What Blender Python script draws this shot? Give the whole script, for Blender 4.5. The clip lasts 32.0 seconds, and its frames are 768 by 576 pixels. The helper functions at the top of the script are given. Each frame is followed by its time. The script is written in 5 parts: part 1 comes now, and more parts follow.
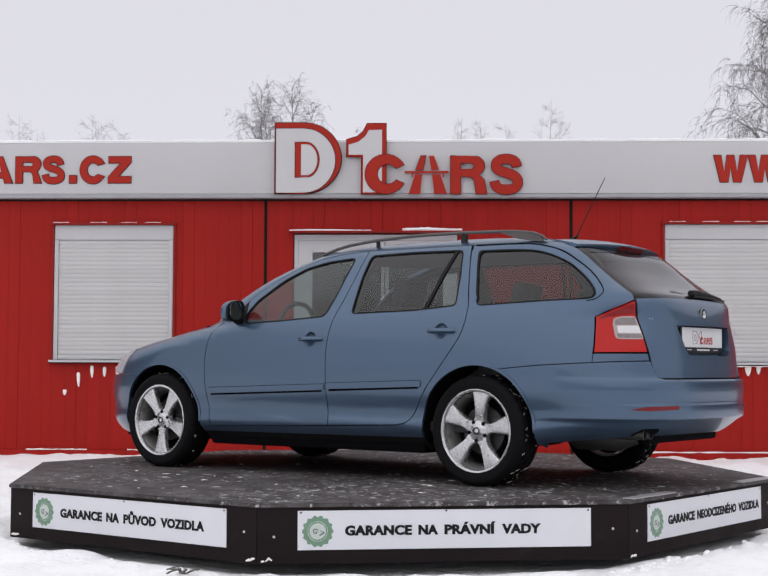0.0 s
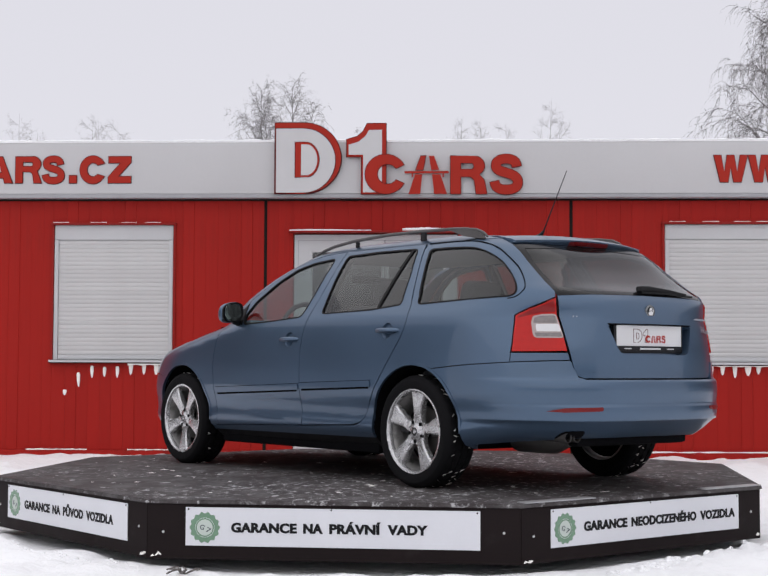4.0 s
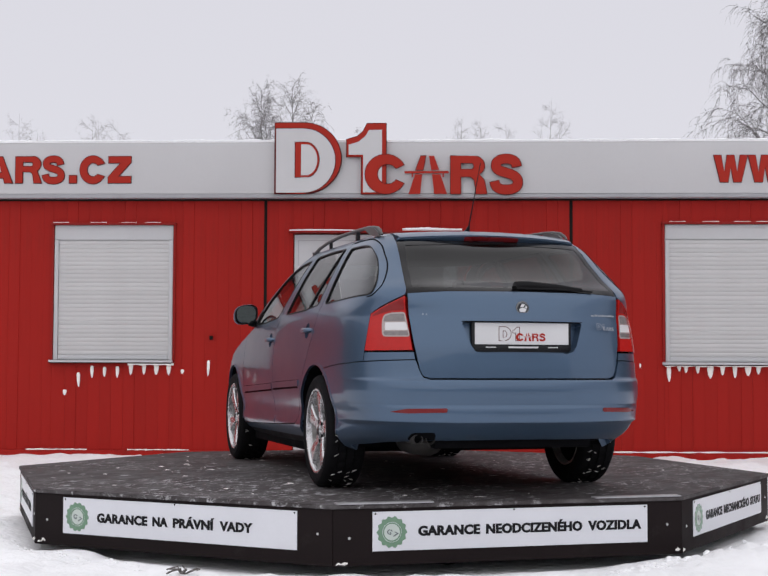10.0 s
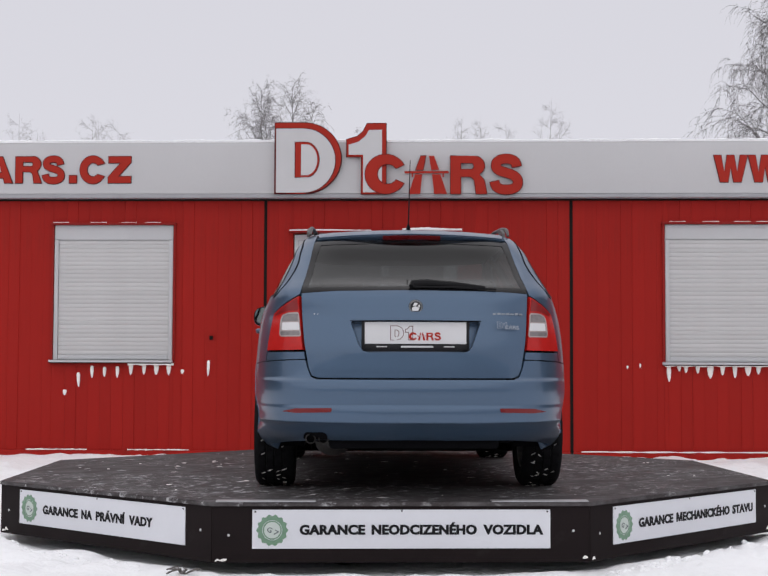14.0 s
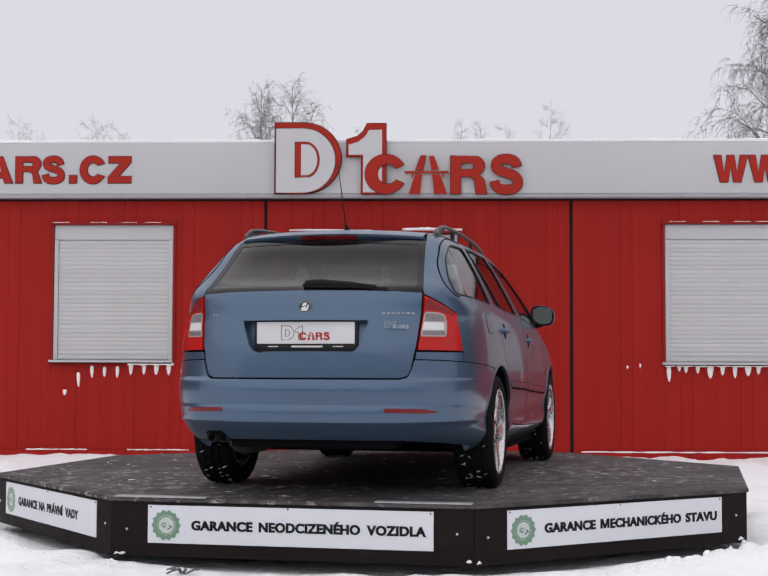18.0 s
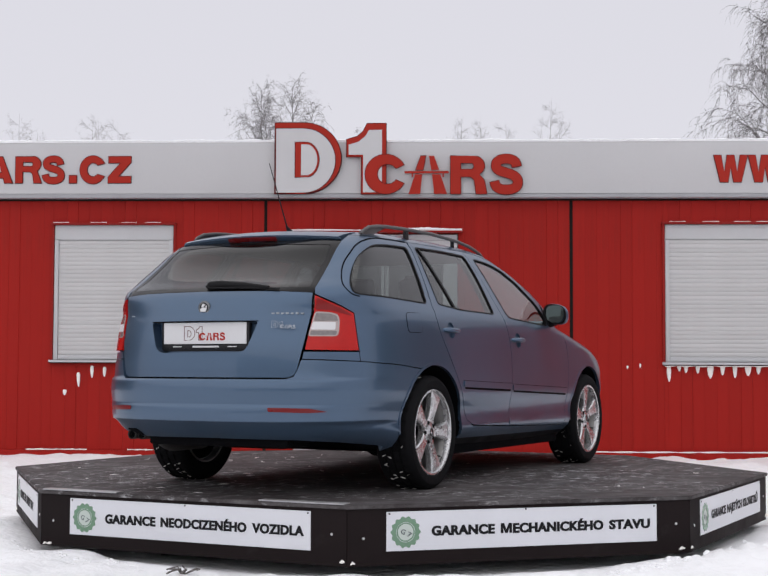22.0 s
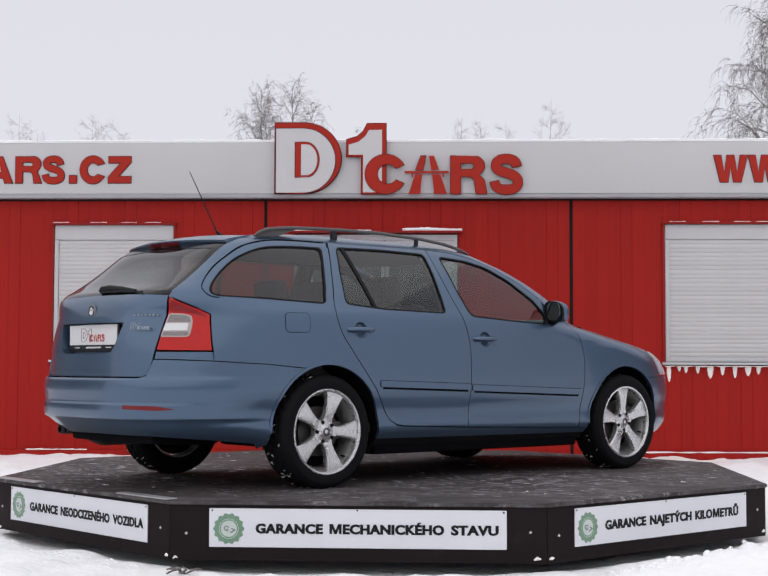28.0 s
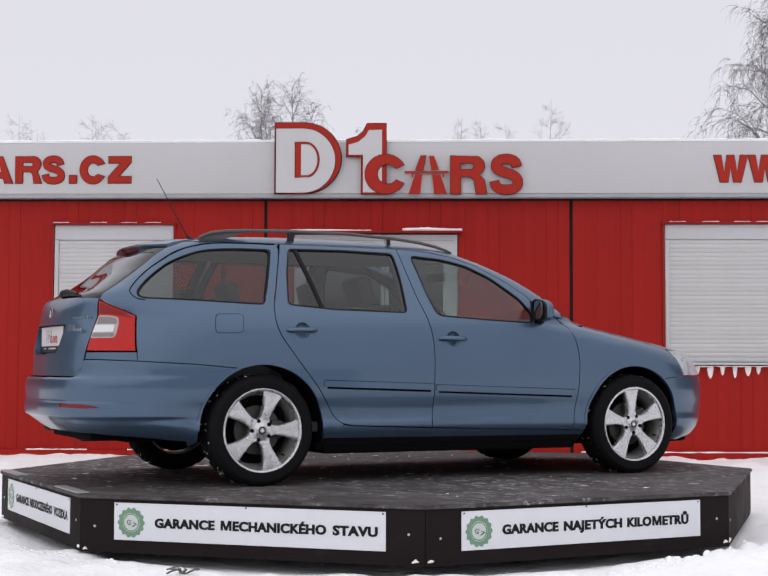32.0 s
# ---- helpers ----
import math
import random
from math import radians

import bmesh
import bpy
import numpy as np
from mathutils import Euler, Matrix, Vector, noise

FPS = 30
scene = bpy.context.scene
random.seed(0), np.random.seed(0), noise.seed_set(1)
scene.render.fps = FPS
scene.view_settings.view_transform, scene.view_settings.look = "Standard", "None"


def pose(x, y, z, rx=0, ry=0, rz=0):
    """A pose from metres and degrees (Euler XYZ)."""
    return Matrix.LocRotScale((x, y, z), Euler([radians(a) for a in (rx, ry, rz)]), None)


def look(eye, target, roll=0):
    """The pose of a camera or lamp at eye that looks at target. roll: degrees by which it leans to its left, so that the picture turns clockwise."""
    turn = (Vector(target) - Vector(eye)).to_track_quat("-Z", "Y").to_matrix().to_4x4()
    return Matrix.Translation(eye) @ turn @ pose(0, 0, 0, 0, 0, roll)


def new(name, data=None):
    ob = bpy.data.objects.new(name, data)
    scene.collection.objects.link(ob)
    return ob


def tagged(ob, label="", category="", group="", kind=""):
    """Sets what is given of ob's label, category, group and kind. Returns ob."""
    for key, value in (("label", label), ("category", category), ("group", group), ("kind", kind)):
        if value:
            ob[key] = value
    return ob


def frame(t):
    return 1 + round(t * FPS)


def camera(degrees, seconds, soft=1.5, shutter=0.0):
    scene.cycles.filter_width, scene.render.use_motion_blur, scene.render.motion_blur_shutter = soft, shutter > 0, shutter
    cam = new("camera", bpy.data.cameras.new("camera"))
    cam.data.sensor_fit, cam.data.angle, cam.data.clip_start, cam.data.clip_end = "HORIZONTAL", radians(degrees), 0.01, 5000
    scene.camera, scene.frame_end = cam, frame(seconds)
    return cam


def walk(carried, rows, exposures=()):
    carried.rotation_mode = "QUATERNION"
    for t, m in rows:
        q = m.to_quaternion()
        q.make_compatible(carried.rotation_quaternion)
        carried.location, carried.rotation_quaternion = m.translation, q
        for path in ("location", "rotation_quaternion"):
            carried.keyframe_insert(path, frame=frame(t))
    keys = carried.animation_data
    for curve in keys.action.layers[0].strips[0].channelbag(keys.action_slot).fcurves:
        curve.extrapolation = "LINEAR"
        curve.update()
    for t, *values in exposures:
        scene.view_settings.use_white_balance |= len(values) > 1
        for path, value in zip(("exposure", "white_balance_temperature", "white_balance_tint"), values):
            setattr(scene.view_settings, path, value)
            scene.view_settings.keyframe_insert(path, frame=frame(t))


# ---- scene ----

# ---- the camera, on a stand; it does not move ----
cam = camera(30.023, 32.0)
EYE = Vector((0, -9.5536, 0.9939))
STAND = look(EYE, EYE + Vector((-0.000522, 0.998452, 0.055624)), 0.18)
walk(cam, [(0, STAND), (32, STAND)], [(0, .08), (6, .08), (9, .05), (13, -.03), (17, 0), (20, .03), (25, .07), (32, .11)])

# ---- overcast winter light ----
world = bpy.data.worlds.new("overcast")
scene.world = world
world.use_nodes = True
wn, wl = world.node_tree.nodes, world.node_tree.links
sky = wn.new("ShaderNodeTexSky")
sky.sky_type, sky.sun_disc = "NISHITA", False
sky.sun_elevation, sky.sun_rotation = radians(67), radians(203)
grey = wn.new("ShaderNodeHueSaturation")
grey.inputs["Saturation"].default_value, grey.inputs["Value"].default_value = 0.15, 0.1
cloud = wn.new("ShaderNodeMix")
cloud.data_type = "RGBA"
cloud.inputs["Factor"].default_value = 0.88
cloud.inputs["B"].default_value = (0.738, 0.730, 0.798, 1)
wl.new(sky.outputs["Color"], grey.inputs["Color"])
wl.new(grey.outputs["Color"], cloud.inputs["A"])
wl.new(cloud.outputs["Result"], wn["Background"].inputs["Color"])
wn["Background"].inputs["Strength"].default_value = 1.0
sun = new("sun", bpy.data.lights.new("sun", "SUN"))
sun.data.energy, sun.data.angle, sun.data.color = 1.1, radians(130), (1, 0.97, 0.93)
sun.matrix_world = look((-3, -7, 18), (0, 0, 0))


# ---- materials ----
def mat(name, color, rough=0.6, metal=0.0, var=0.12, scale=6.0, bump=0.0, bscale=60.0, coat=0.0, coat_rough=0.05, spec=0.5,
        stain=None, stain_scale=3.0, stain_at=0.6, island=False, stretch=(1, 1, 1)):
    """A surface with its own colour, broken by a coarse and a fine noise, with fine relief and, where given, stains."""
    m = bpy.data.materials.new(name)
    m.use_nodes = True
    n, l = m.node_tree.nodes, m.node_tree.links
    b = n["Principled BSDF"]
    b.inputs["Metallic"].default_value, b.inputs["Coat Weight"].default_value = metal, coat
    b.inputs["Coat Roughness"].default_value, b.inputs["Specular IOR Level"].default_value = coat_rough, spec
    where = n.new("ShaderNodeTexCoord")
    place = n.new("ShaderNodeMapping")
    place.inputs["Scale"].default_value = stretch
    l.new(where.outputs["Object"], place.inputs["Vector"])
    big, fine = n.new("ShaderNodeTexNoise"), n.new("ShaderNodeTexNoise")
    big.inputs["Scale"].default_value, big.inputs["Detail"].default_value = scale, 5
    fine.inputs["Scale"].default_value, fine.inputs["Detail"].default_value = bscale, 4
    for t in (big, fine):
        l.new(place.outputs["Vector"], t.inputs["Vector"])
    add = n.new("ShaderNodeMath")
    add.operation = "MULTIPLY_ADD"
    add.inputs[1].default_value = 0.35
    l.new(fine.outputs["Fac"], add.inputs[0])
    l.new(big.outputs["Fac"], add.inputs[2])
    tone = n.new("ShaderNodeMapRange")
    tone.inputs["From Min"].default_value, tone.inputs["From Max"].default_value = 0.35, 1.0
    tone.inputs["To Min"].default_value, tone.inputs["To Max"].default_value = 1 - var, 1 + var
    l.new(add.outputs["Value"], tone.inputs["Value"])
    value = n.new("ShaderNodeHueSaturation")
    value.inputs["Color"].default_value = (*color, 1)
    if island:
        info, mul = n.new("ShaderNodeObjectInfo"), n.new("ShaderNodeMath")
        mul.operation = "MULTIPLY_ADD"
        mul.inputs[1].default_value, mul.inputs[2].default_value = 0.10, 0.95
        l.new(info.outputs["Random"], mul.inputs[0])
        both = n.new("ShaderNodeMath")
        both.operation = "MULTIPLY"
        l.new(mul.outputs["Value"], both.inputs[0])
        l.new(tone.outputs["Result"], both.inputs[1])
        l.new(both.outputs["Value"], value.inputs["Value"])
    else:
        l.new(tone.outputs["Result"], value.inputs["Value"])
    out = value.outputs["Color"]
    if stain:
        spots = n.new("ShaderNodeTexNoise")
        spots.inputs["Scale"].default_value, spots.inputs["Detail"].default_value, spots.inputs["Roughness"].default_value = stain_scale, 10, 0.72
        l.new(place.outputs["Vector"], spots.inputs["Vector"])
        edge = n.new("ShaderNodeMapRange")
        edge.inputs["From Min"].default_value, edge.inputs["From Max"].default_value = stain_at, stain_at + 0.14
        l.new(spots.outputs["Fac"], edge.inputs["Value"])
        mix = n.new("ShaderNodeMix")
        mix.data_type = "RGBA"
        mix.inputs["B"].default_value = (*stain, 1)
        l.new(edge.outputs["Result"], mix.inputs["Factor"])
        l.new(out, mix.inputs["A"])
        out = mix.outputs["Result"]
    l.new(out, b.inputs["Base Color"])
    rr = n.new("ShaderNodeMapRange")
    rr.inputs["From Min"].default_value, rr.inputs["From Max"].default_value = 0.3, 0.8
    rr.inputs["To Min"].default_value, rr.inputs["To Max"].default_value = rough * 0.85, min(1, rough * 1.15)
    l.new(big.outputs["Fac"], rr.inputs["Value"])
    l.new(rr.outputs["Result"], b.inputs["Roughness"])
    if bump:
        relief = n.new("ShaderNodeBump")
        relief.inputs["Strength"].default_value, relief.inputs["Distance"].default_value = 1.0, bump
        l.new(add.outputs["Value"], relief.inputs["Height"])
        l.new(relief.outputs["Normal"], b.inputs["Normal"])
    return m


def glass(name, tint, gloss=1.0, straight=0.075):
    """A thin pane: tinted clear glass with a Fresnel gloss."""
    m = bpy.data.materials.new(name)
    m.use_nodes = True
    n, l = m.node_tree.nodes, m.node_tree.links
    clear, shine, mix, fres = n.new("ShaderNodeBsdfTransparent"), n.new("ShaderNodeBsdfGlossy"), n.new("ShaderNodeMixShader"), n.new("ShaderNodeLayerWeight")
    clear.inputs["Color"].default_value = (*tint, 1)
    shine.inputs["Roughness"].default_value = 0.02
    shine.inputs["Color"].default_value = (gloss, gloss, gloss, 1)
    fres.inputs["Blend"].default_value = 0.5
    power, base = n.new("ShaderNodeMath"), n.new("ShaderNodeMath")
    power.operation, base.operation = "POWER", "MULTIPLY_ADD"
    power.inputs[1].default_value, base.inputs[1].default_value, base.inputs[2].default_value = 4.0, 0.9, straight
    l.new(fres.outputs["Facing"], power.inputs[0])
    l.new(power.outputs["Value"], base.inputs[0])
    l.new(base.outputs["Value"], mix.inputs["Fac"])
    l.new(clear.outputs["BSDF"], mix.inputs[1])
    l.new(shine.outputs["BSDF"], mix.inputs[2])
    l.new(mix.outputs["Shader"], n["Material Output"].inputs["Surface"])
    return m


def frosted_deck():
    """Dark film-faced plywood: a thin grey haze, and fine flecks of frost gathered in drifts."""
    m = mat("deck_plywood", (0.052, 0.045, 0.046), 0.72, var=0.35, scale=2.2, bump=0.0015, bscale=60, spec=0.22)
    n, l = m.node_tree.nodes, m.node_tree.links
    b = n["Principled BSDF"]
    base = b.inputs["Base Color"].links[0].from_socket
    where, place = n.new("ShaderNodeTexCoord"), n.new("ShaderNodeMapping")
    place.inputs["Scale"].default_value, place.inputs["Rotation"].default_value = (1, 0.6, 1), (0, 0, 0.6)
    l.new(where.outputs["Object"], place.inputs["Vector"])
    masks = []
    for scale, detail, rough, low, high, top in ((1.3, 4, 0.55, 0.40, 0.62, 1.0), (19, 10, 0.74, 0.54, 0.625, 0.9), (7, 8, 0.7, 0.45, 0.75, 0.17)):
        spots, edge = n.new("ShaderNodeTexNoise"), n.new("ShaderNodeMapRange")
        spots.inputs["Scale"].default_value, spots.inputs["Detail"].default_value, spots.inputs["Roughness"].default_value = scale, detail, rough
        edge.inputs["From Min"].default_value, edge.inputs["From Max"].default_value, edge.inputs["To Max"].default_value = low, high, top
        l.new(place.outputs["Vector"], spots.inputs["Vector"])
        l.new(spots.outputs["Fac"], edge.inputs["Value"])
        masks.append(edge.outputs["Result"])
    both, haze = n.new("ShaderNodeMath"), n.new("ShaderNodeMath")
    both.operation, haze.operation = "MULTIPLY", "MAXIMUM"
    l.new(masks[0], both.inputs[0])
    l.new(masks[1], both.inputs[1])
    l.new(both.outputs["Value"], haze.inputs[0])
    l.new(masks[2], haze.inputs[1])
    mix = n.new("ShaderNodeMix")
    mix.data_type = "RGBA"
    mix.inputs["B"].default_value = (0.62, 0.62, 0.63, 1)
    l.new(haze.outputs["Value"], mix.inputs["Factor"])
    l.new(base, mix.inputs["A"])
    l.new(mix.outputs["Result"], b.inputs["Base Color"])
    return m


SNOW = mat("snow", (0.90, 0.905, 0.92), 0.75, var=0.05, scale=1.2, bump=0.06, bscale=14, stain=(0.79, 0.80, 0.83), stain_scale=1.6, stain_at=0.60)
ICE = mat("ice", (0.90, 0.88, 0.84), 0.5, var=0.06, scale=30, bump=0.004, bscale=90)
FROST = mat("grey_frost", (0.34, 0.34, 0.345), 0.7, var=0.2, scale=30, bump=0.002, bscale=90)
RED = mat("red_sheet", (0.322, 0.0117, 0.0078), 0.55, var=0.12, scale=1.3, bump=0.0004, bscale=50, spec=0.15, stain=(0.225, 0.0115, 0.0080), stain_scale=4.5, stain_at=0.53, island=True, stretch=(1, 1, 0.07))
RED_DARK = mat("red_trim", (0.25, 0.012, 0.009), 0.6, var=0.12, scale=4, spec=0.2)
SEAM = mat("rubber_seam", (0.014, 0.011, 0.010), 0.8, spec=0.08)
FASCIA = mat("white_fascia", (0.525, 0.520, 0.530), 0.5, var=0.04, scale=0.9, bump=0.0003, bscale=40, spec=0.25, stain=(0.50, 0.495, 0.51), stain_scale=1.1)
FASCIA_LIP = mat("grey_lip", (0.34, 0.34, 0.36), 0.5, var=0.1)
SIGN_RED = mat("sign_red", (0.36, 0.024, 0.014), 0.55, var=0.06, scale=5, spec=0.15)
SIGN_EDGE = mat("sign_edge", (0.085, 0.012, 0.012), 0.6, var=0.06, scale=5, spec=0.15)
SIGN_WHITE = mat("sign_white", (0.56, 0.555, 0.565), 0.5, var=0.03, scale=5, spec=0.2)
SHUTTER = mat("shutter_slat", (0.525, 0.52, 0.52), 0.5, var=0.04, scale=4, spec=0.25, island=True)
PVC = mat("white_pvc", (0.51, 0.512, 0.525), 0.4, var=0.04, scale=5, spec=0.3)
PANE = glass("office_pane", (0.30, 0.32, 0.33))
ROOM = mat("unlit_room", (0.10, 0.10, 0.11), 0.8)
ROOFING = mat("roof_felt", (0.10, 0.10, 0.11), 0.8)
DECK = frosted_deck()
SKIRT = mat("dark_plywood", (0.0125, 0.0085, 0.0088), 0.65, var=0.25, scale=5, bump=0.0006, bscale=70, spec=0.10, stain=(0.020, 0.016, 0.016), stain_scale=4, stain_at=0.60)
ALU = mat("edge_aluminium", (0.42, 0.42, 0.43), 0.45, 0.6, var=0.15, scale=20)
BOARD = mat("white_board", (0.66, 0.67, 0.71), 0.35, var=0.04, scale=3, stain=(0.56, 0.57, 0.60), stain_scale=4, stain_at=0.62)
INK = mat("black_print", (0.009, 0.009, 0.011), 0.5, var=0.05, spec=0.15)
GREEN = mat("green_print", (0.14, 0.255, 0.165), 0.2, var=0.10, scale=30, spec=0.6)
SEAL_INK = mat("seal_ink", (0.07, 0.085, 0.10), 0.4, var=0.05)
GREEN_PALE = mat("pale_print", (0.50, 0.56, 0.52), 0.5, var=0.04)
STEEL = mat("screw_steel", (0.55, 0.55, 0.55), 0.35, 0.8)
BARK = mat("frosted_bark", (0.12, 0.11, 0.105), 0.9, var=0.3, scale=3)
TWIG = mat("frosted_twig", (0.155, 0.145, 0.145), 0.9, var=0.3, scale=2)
# paler with distance: hoar frost, with haze put into the twig colour
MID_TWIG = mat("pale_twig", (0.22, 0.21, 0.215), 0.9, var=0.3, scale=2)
FAR_TWIG = mat("hazy_hoar_twig", (0.42, 0.41, 0.42), 0.9, var=0.2, scale=2)

PAINT = mat("blue_paint", (0.070, 0.115, 0.183), 0.36, 0.68, var=0.04, scale=2, coat=0.48, coat_rough=0.035)
BLACK = mat("black_plastic", (0.012, 0.012, 0.014), 0.5, var=0.2, scale=20, spec=0.25)
# near-black for joints and cavities, and for shade drawn as dark shapes
VOID = mat("gap_shade_black", (0.004, 0.004, 0.005), 0.9, spec=0.05)
TRIM = mat("matt_trim", (0.009, 0.009, 0.010), 0.5, var=0.1, spec=0.12)
FRIT = mat("printed_glass_edge", (0.008, 0.008, 0.009), 0.15, var=0.1, spec=0.2)
SCRIPT = mat("script_silver", (0.30, 0.33, 0.37), 0.35, 0.5, var=0.1)
DARK_CHROME = mat("dark_chrome", (0.16, 0.17, 0.18), 0.2, 0.9, var=0.1)
RAIL = mat("rail_plastic", (0.085, 0.080, 0.080), 0.45, var=0.1, spec=0.3)
RUBBER = mat("tyre_rubber", (0.007, 0.007, 0.008), 0.85, var=0.3, scale=30, bump=0.001, bscale=120, spec=0.1, stain=(0.04, 0.04, 0.04), stain_scale=14, stain_at=0.70)
ALLOY = mat("alloy_silver", (0.56, 0.56, 0.57), 0.27, 0.75, var=0.08, scale=12, stain=(0.36, 0.355, 0.35), stain_scale=20, stain_at=0.58)
BARREL = mat("rim_barrel", (0.26, 0.255, 0.25), 0.45, 0.5, var=0.2, scale=14, stain=(0.10, 0.095, 0.09), stain_scale=9, stain_at=0.5)
DISC = mat("brake_disc", (0.045, 0.042, 0.040), 0.5, 0.3)
CHROME = mat("chrome", (0.75, 0.75, 0.76), 0.12, 1.0, var=0.03)
MIRROR = mat("mirror_glass", (0.27, 0.31, 0.31), 0.04, 1.0, var=0.0)
LAMP_RED = mat("red_lens", (0.42, 0.012, 0.010), 0.2, var=0.10, scale=30, coat=0.15, coat_rough=0.02, spec=0.2, bump=0.0006, bscale=160)
LAMP_CLEAR = mat("clear_lens", (0.36, 0.30, 0.29), 0.15, var=0.15, scale=25, coat=0.4, coat_rough=0.02)
LAMP_GREY = mat("smoked_lens", (0.17, 0.15, 0.15), 0.2, var=0.2, scale=60, coat=0.3, coat_rough=0.02)
LAMP_DEEP = mat("deep_red_lens", (0.20, 0.008, 0.009), 0.25, var=0.08, scale=40, coat=0.3, coat_rough=0.05, spec=0.2)
LAMP_FRONT = mat("headlamp_lens", (0.38, 0.40, 0.43), 0.3, 0.0, var=0.3, scale=18, coat=0.2, coat_rough=0.05, spec=0.2)
REFLECTOR = mat("red_reflector", (0.15, 0.010, 0.012), 0.3, var=0.1, coat=0.15, spec=0.25)
PLATE = mat("plate_white", (0.62, 0.62, 0.63), 0.35, var=0.03)
PLATE_MARK = mat("plate_mark", (0.15, 0.075, 0.075), 0.4, var=0.05)
SEAT = mat("grey_cloth", (0.055, 0.055, 0.060), 0.9, var=0.2, scale=25, bump=0.001, bscale=200)
LINING = mat("light_lining", (0.30, 0.30, 0.29), 0.9, var=0.08)
DASH = mat("dashboard", (0.03, 0.03, 0.032), 0.6)
GLASS_F = glass("door_glass", (0.54, 0.60, 0.58), 1.0, 0.05)
GLASS_R = glass("tinted_glass", (0.43, 0.46, 0.455), 0.85, 0.06)
GLASS_T = glass("tailgate_glass", (0.095, 0.102, 0.108), 0.9, 0.026)


# ---- building helpers ----
def finish(name, bm, material, smooth=True, angle=35):
    bmesh.ops.recalc_face_normals(bm, faces=bm.faces)
    layer, loops = bm.verts.layers.float_vector.get("out"), []
    if layer:
        for f in bm.faces:
            ns = [v[layer].copy() for v in f.verts]
            if all(n.length > 0.5 for n in ns) and f.normal.dot(sum(ns, Vector())) < 0:
                f.normal_flip()
        for f in bm.faces:
            ns = [l.vert[layer].copy() for l in f.loops]
            loops += [n.normalized() if all(q.length > 0.5 for q in ns) else Vector((0, 0, 0)) for n in ns]
    me = bpy.data.meshes.new(name)
    bm.to_mesh(me)
    bm.free()
    me.materials.append(material)
    if smooth:
        me.shade_smooth()
        me.set_sharp_from_angle(angle=radians(angle))
    if loops:
        me.normals_split_custom_set(loops)
        me.attributes.remove(me.attributes["out"])
    return me


def part(name, bm, material, parent=None, label="", m=None, smooth=True, angle=35):
    """Links a bmesh as one mesh object, under a thing or a part where given."""
    ob = new(name, finish(name, bm, material, smooth, angle))
    if parent:
        ob.parent = parent
    if m is not None:
        ob.matrix_basis = m
    return tagged(ob, label)


def empty(name, m, label="", category="", group="", kind=""):
    ob = new(name)
    ob.empty_display_size = 0.1
    ob.matrix_basis = m
    return tagged(ob, label, category, group, kind)


def box(x0, x1, y0, y1, z0, z1, bevel=0.0, bm=None):
    """A box between the given sides, its edges rounded by bevel."""
    own = bmesh.new()
    vs = bmesh.ops.create_cube(own, size=1)["verts"]
    bmesh.ops.transform(own, matrix=Matrix.Translation(((x0 + x1) / 2, (y0 + y1) / 2, (z0 + z1) / 2)) @ Matrix.Diagonal((x1 - x0, y1 - y0, z1 - z0, 1)), verts=vs)
    if bevel:
        bmesh.ops.bevel(own, geom=own.edges[:], offset=bevel, segments=2, affect="EDGES", profile=0.6)
    return join(bm, own)


def join(bm, own):
    if bm is None:
        return own
    at = {v: bm.verts.new(v.co) for v in own.verts}
    for f in own.faces:
        bm.faces.new([at[v] for v in f.verts])
    own.free()
    return bm


def prism(points, depth, bm=None, holes=(), bevel=0.0):
    """A plate in the x-z plane: the outline, with its holes, from y = 0 back to y = depth."""
    own = bmesh.new()
    loops = [list(points)] + [list(h) for h in holes]
    from_2d = [[Vector((p[0], p[1], 0)) for p in loop] for loop in loops]
    flat = [p for loop in loops for p in loop]
    front = [own.verts.new((p[0], 0, p[1])) for p in flat]
    back = [own.verts.new((p[0], depth, p[1])) for p in flat]
    for tri in tessellate(from_2d):
        own.faces.new([front[i] for i in tri])
        own.faces.new([back[i] for i in reversed(tri)])
    k = 0
    for loop in loops:
        for i in range(len(loop)):
            a, b = k + i, k + (i + 1) % len(loop)
            own.faces.new((front[a], front[b], back[b], back[a]))
        k += len(loop)
    return join(bm, own)


def tessellate(loops):
    from mathutils.geometry import tessellate_polygon
    return [t for t in tessellate_polygon(loops) if len(set(t)) == 3]


def tube(points, radius, sides=8, bm=None, flat=1.0):
    """A round bar along the points; radius may be a list. flat squashes it in height."""
    own = bmesh.new()
    rings = []
    for i, p in enumerate(points):
        p = Vector(p)
        d = (Vector(points[min(i + 1, len(points) - 1)]) - Vector(points[max(i - 1, 0)])).normalized()
        side = d.cross(Vector((0, 0, 1)))
        side = side.normalized() if side.length > 0.05 else Vector((1, 0, 0))
        up = side.cross(d).normalized()
        r = radius[i] if isinstance(radius, (list, tuple)) else radius
        rings.append([own.verts.new(p + side * (r * math.cos(a)) + up * (r * flat * math.sin(a)))
                      for a in (2 * math.pi * k / sides for k in range(sides))])
    for a, b in zip(rings, rings[1:]):
        for k in range(sides):
            own.faces.new((a[k], a[(k + 1) % sides], b[(k + 1) % sides], b[k]))
    own.faces.new(rings[0])
    own.faces.new(list(reversed(rings[-1])))
    return join(bm, own)


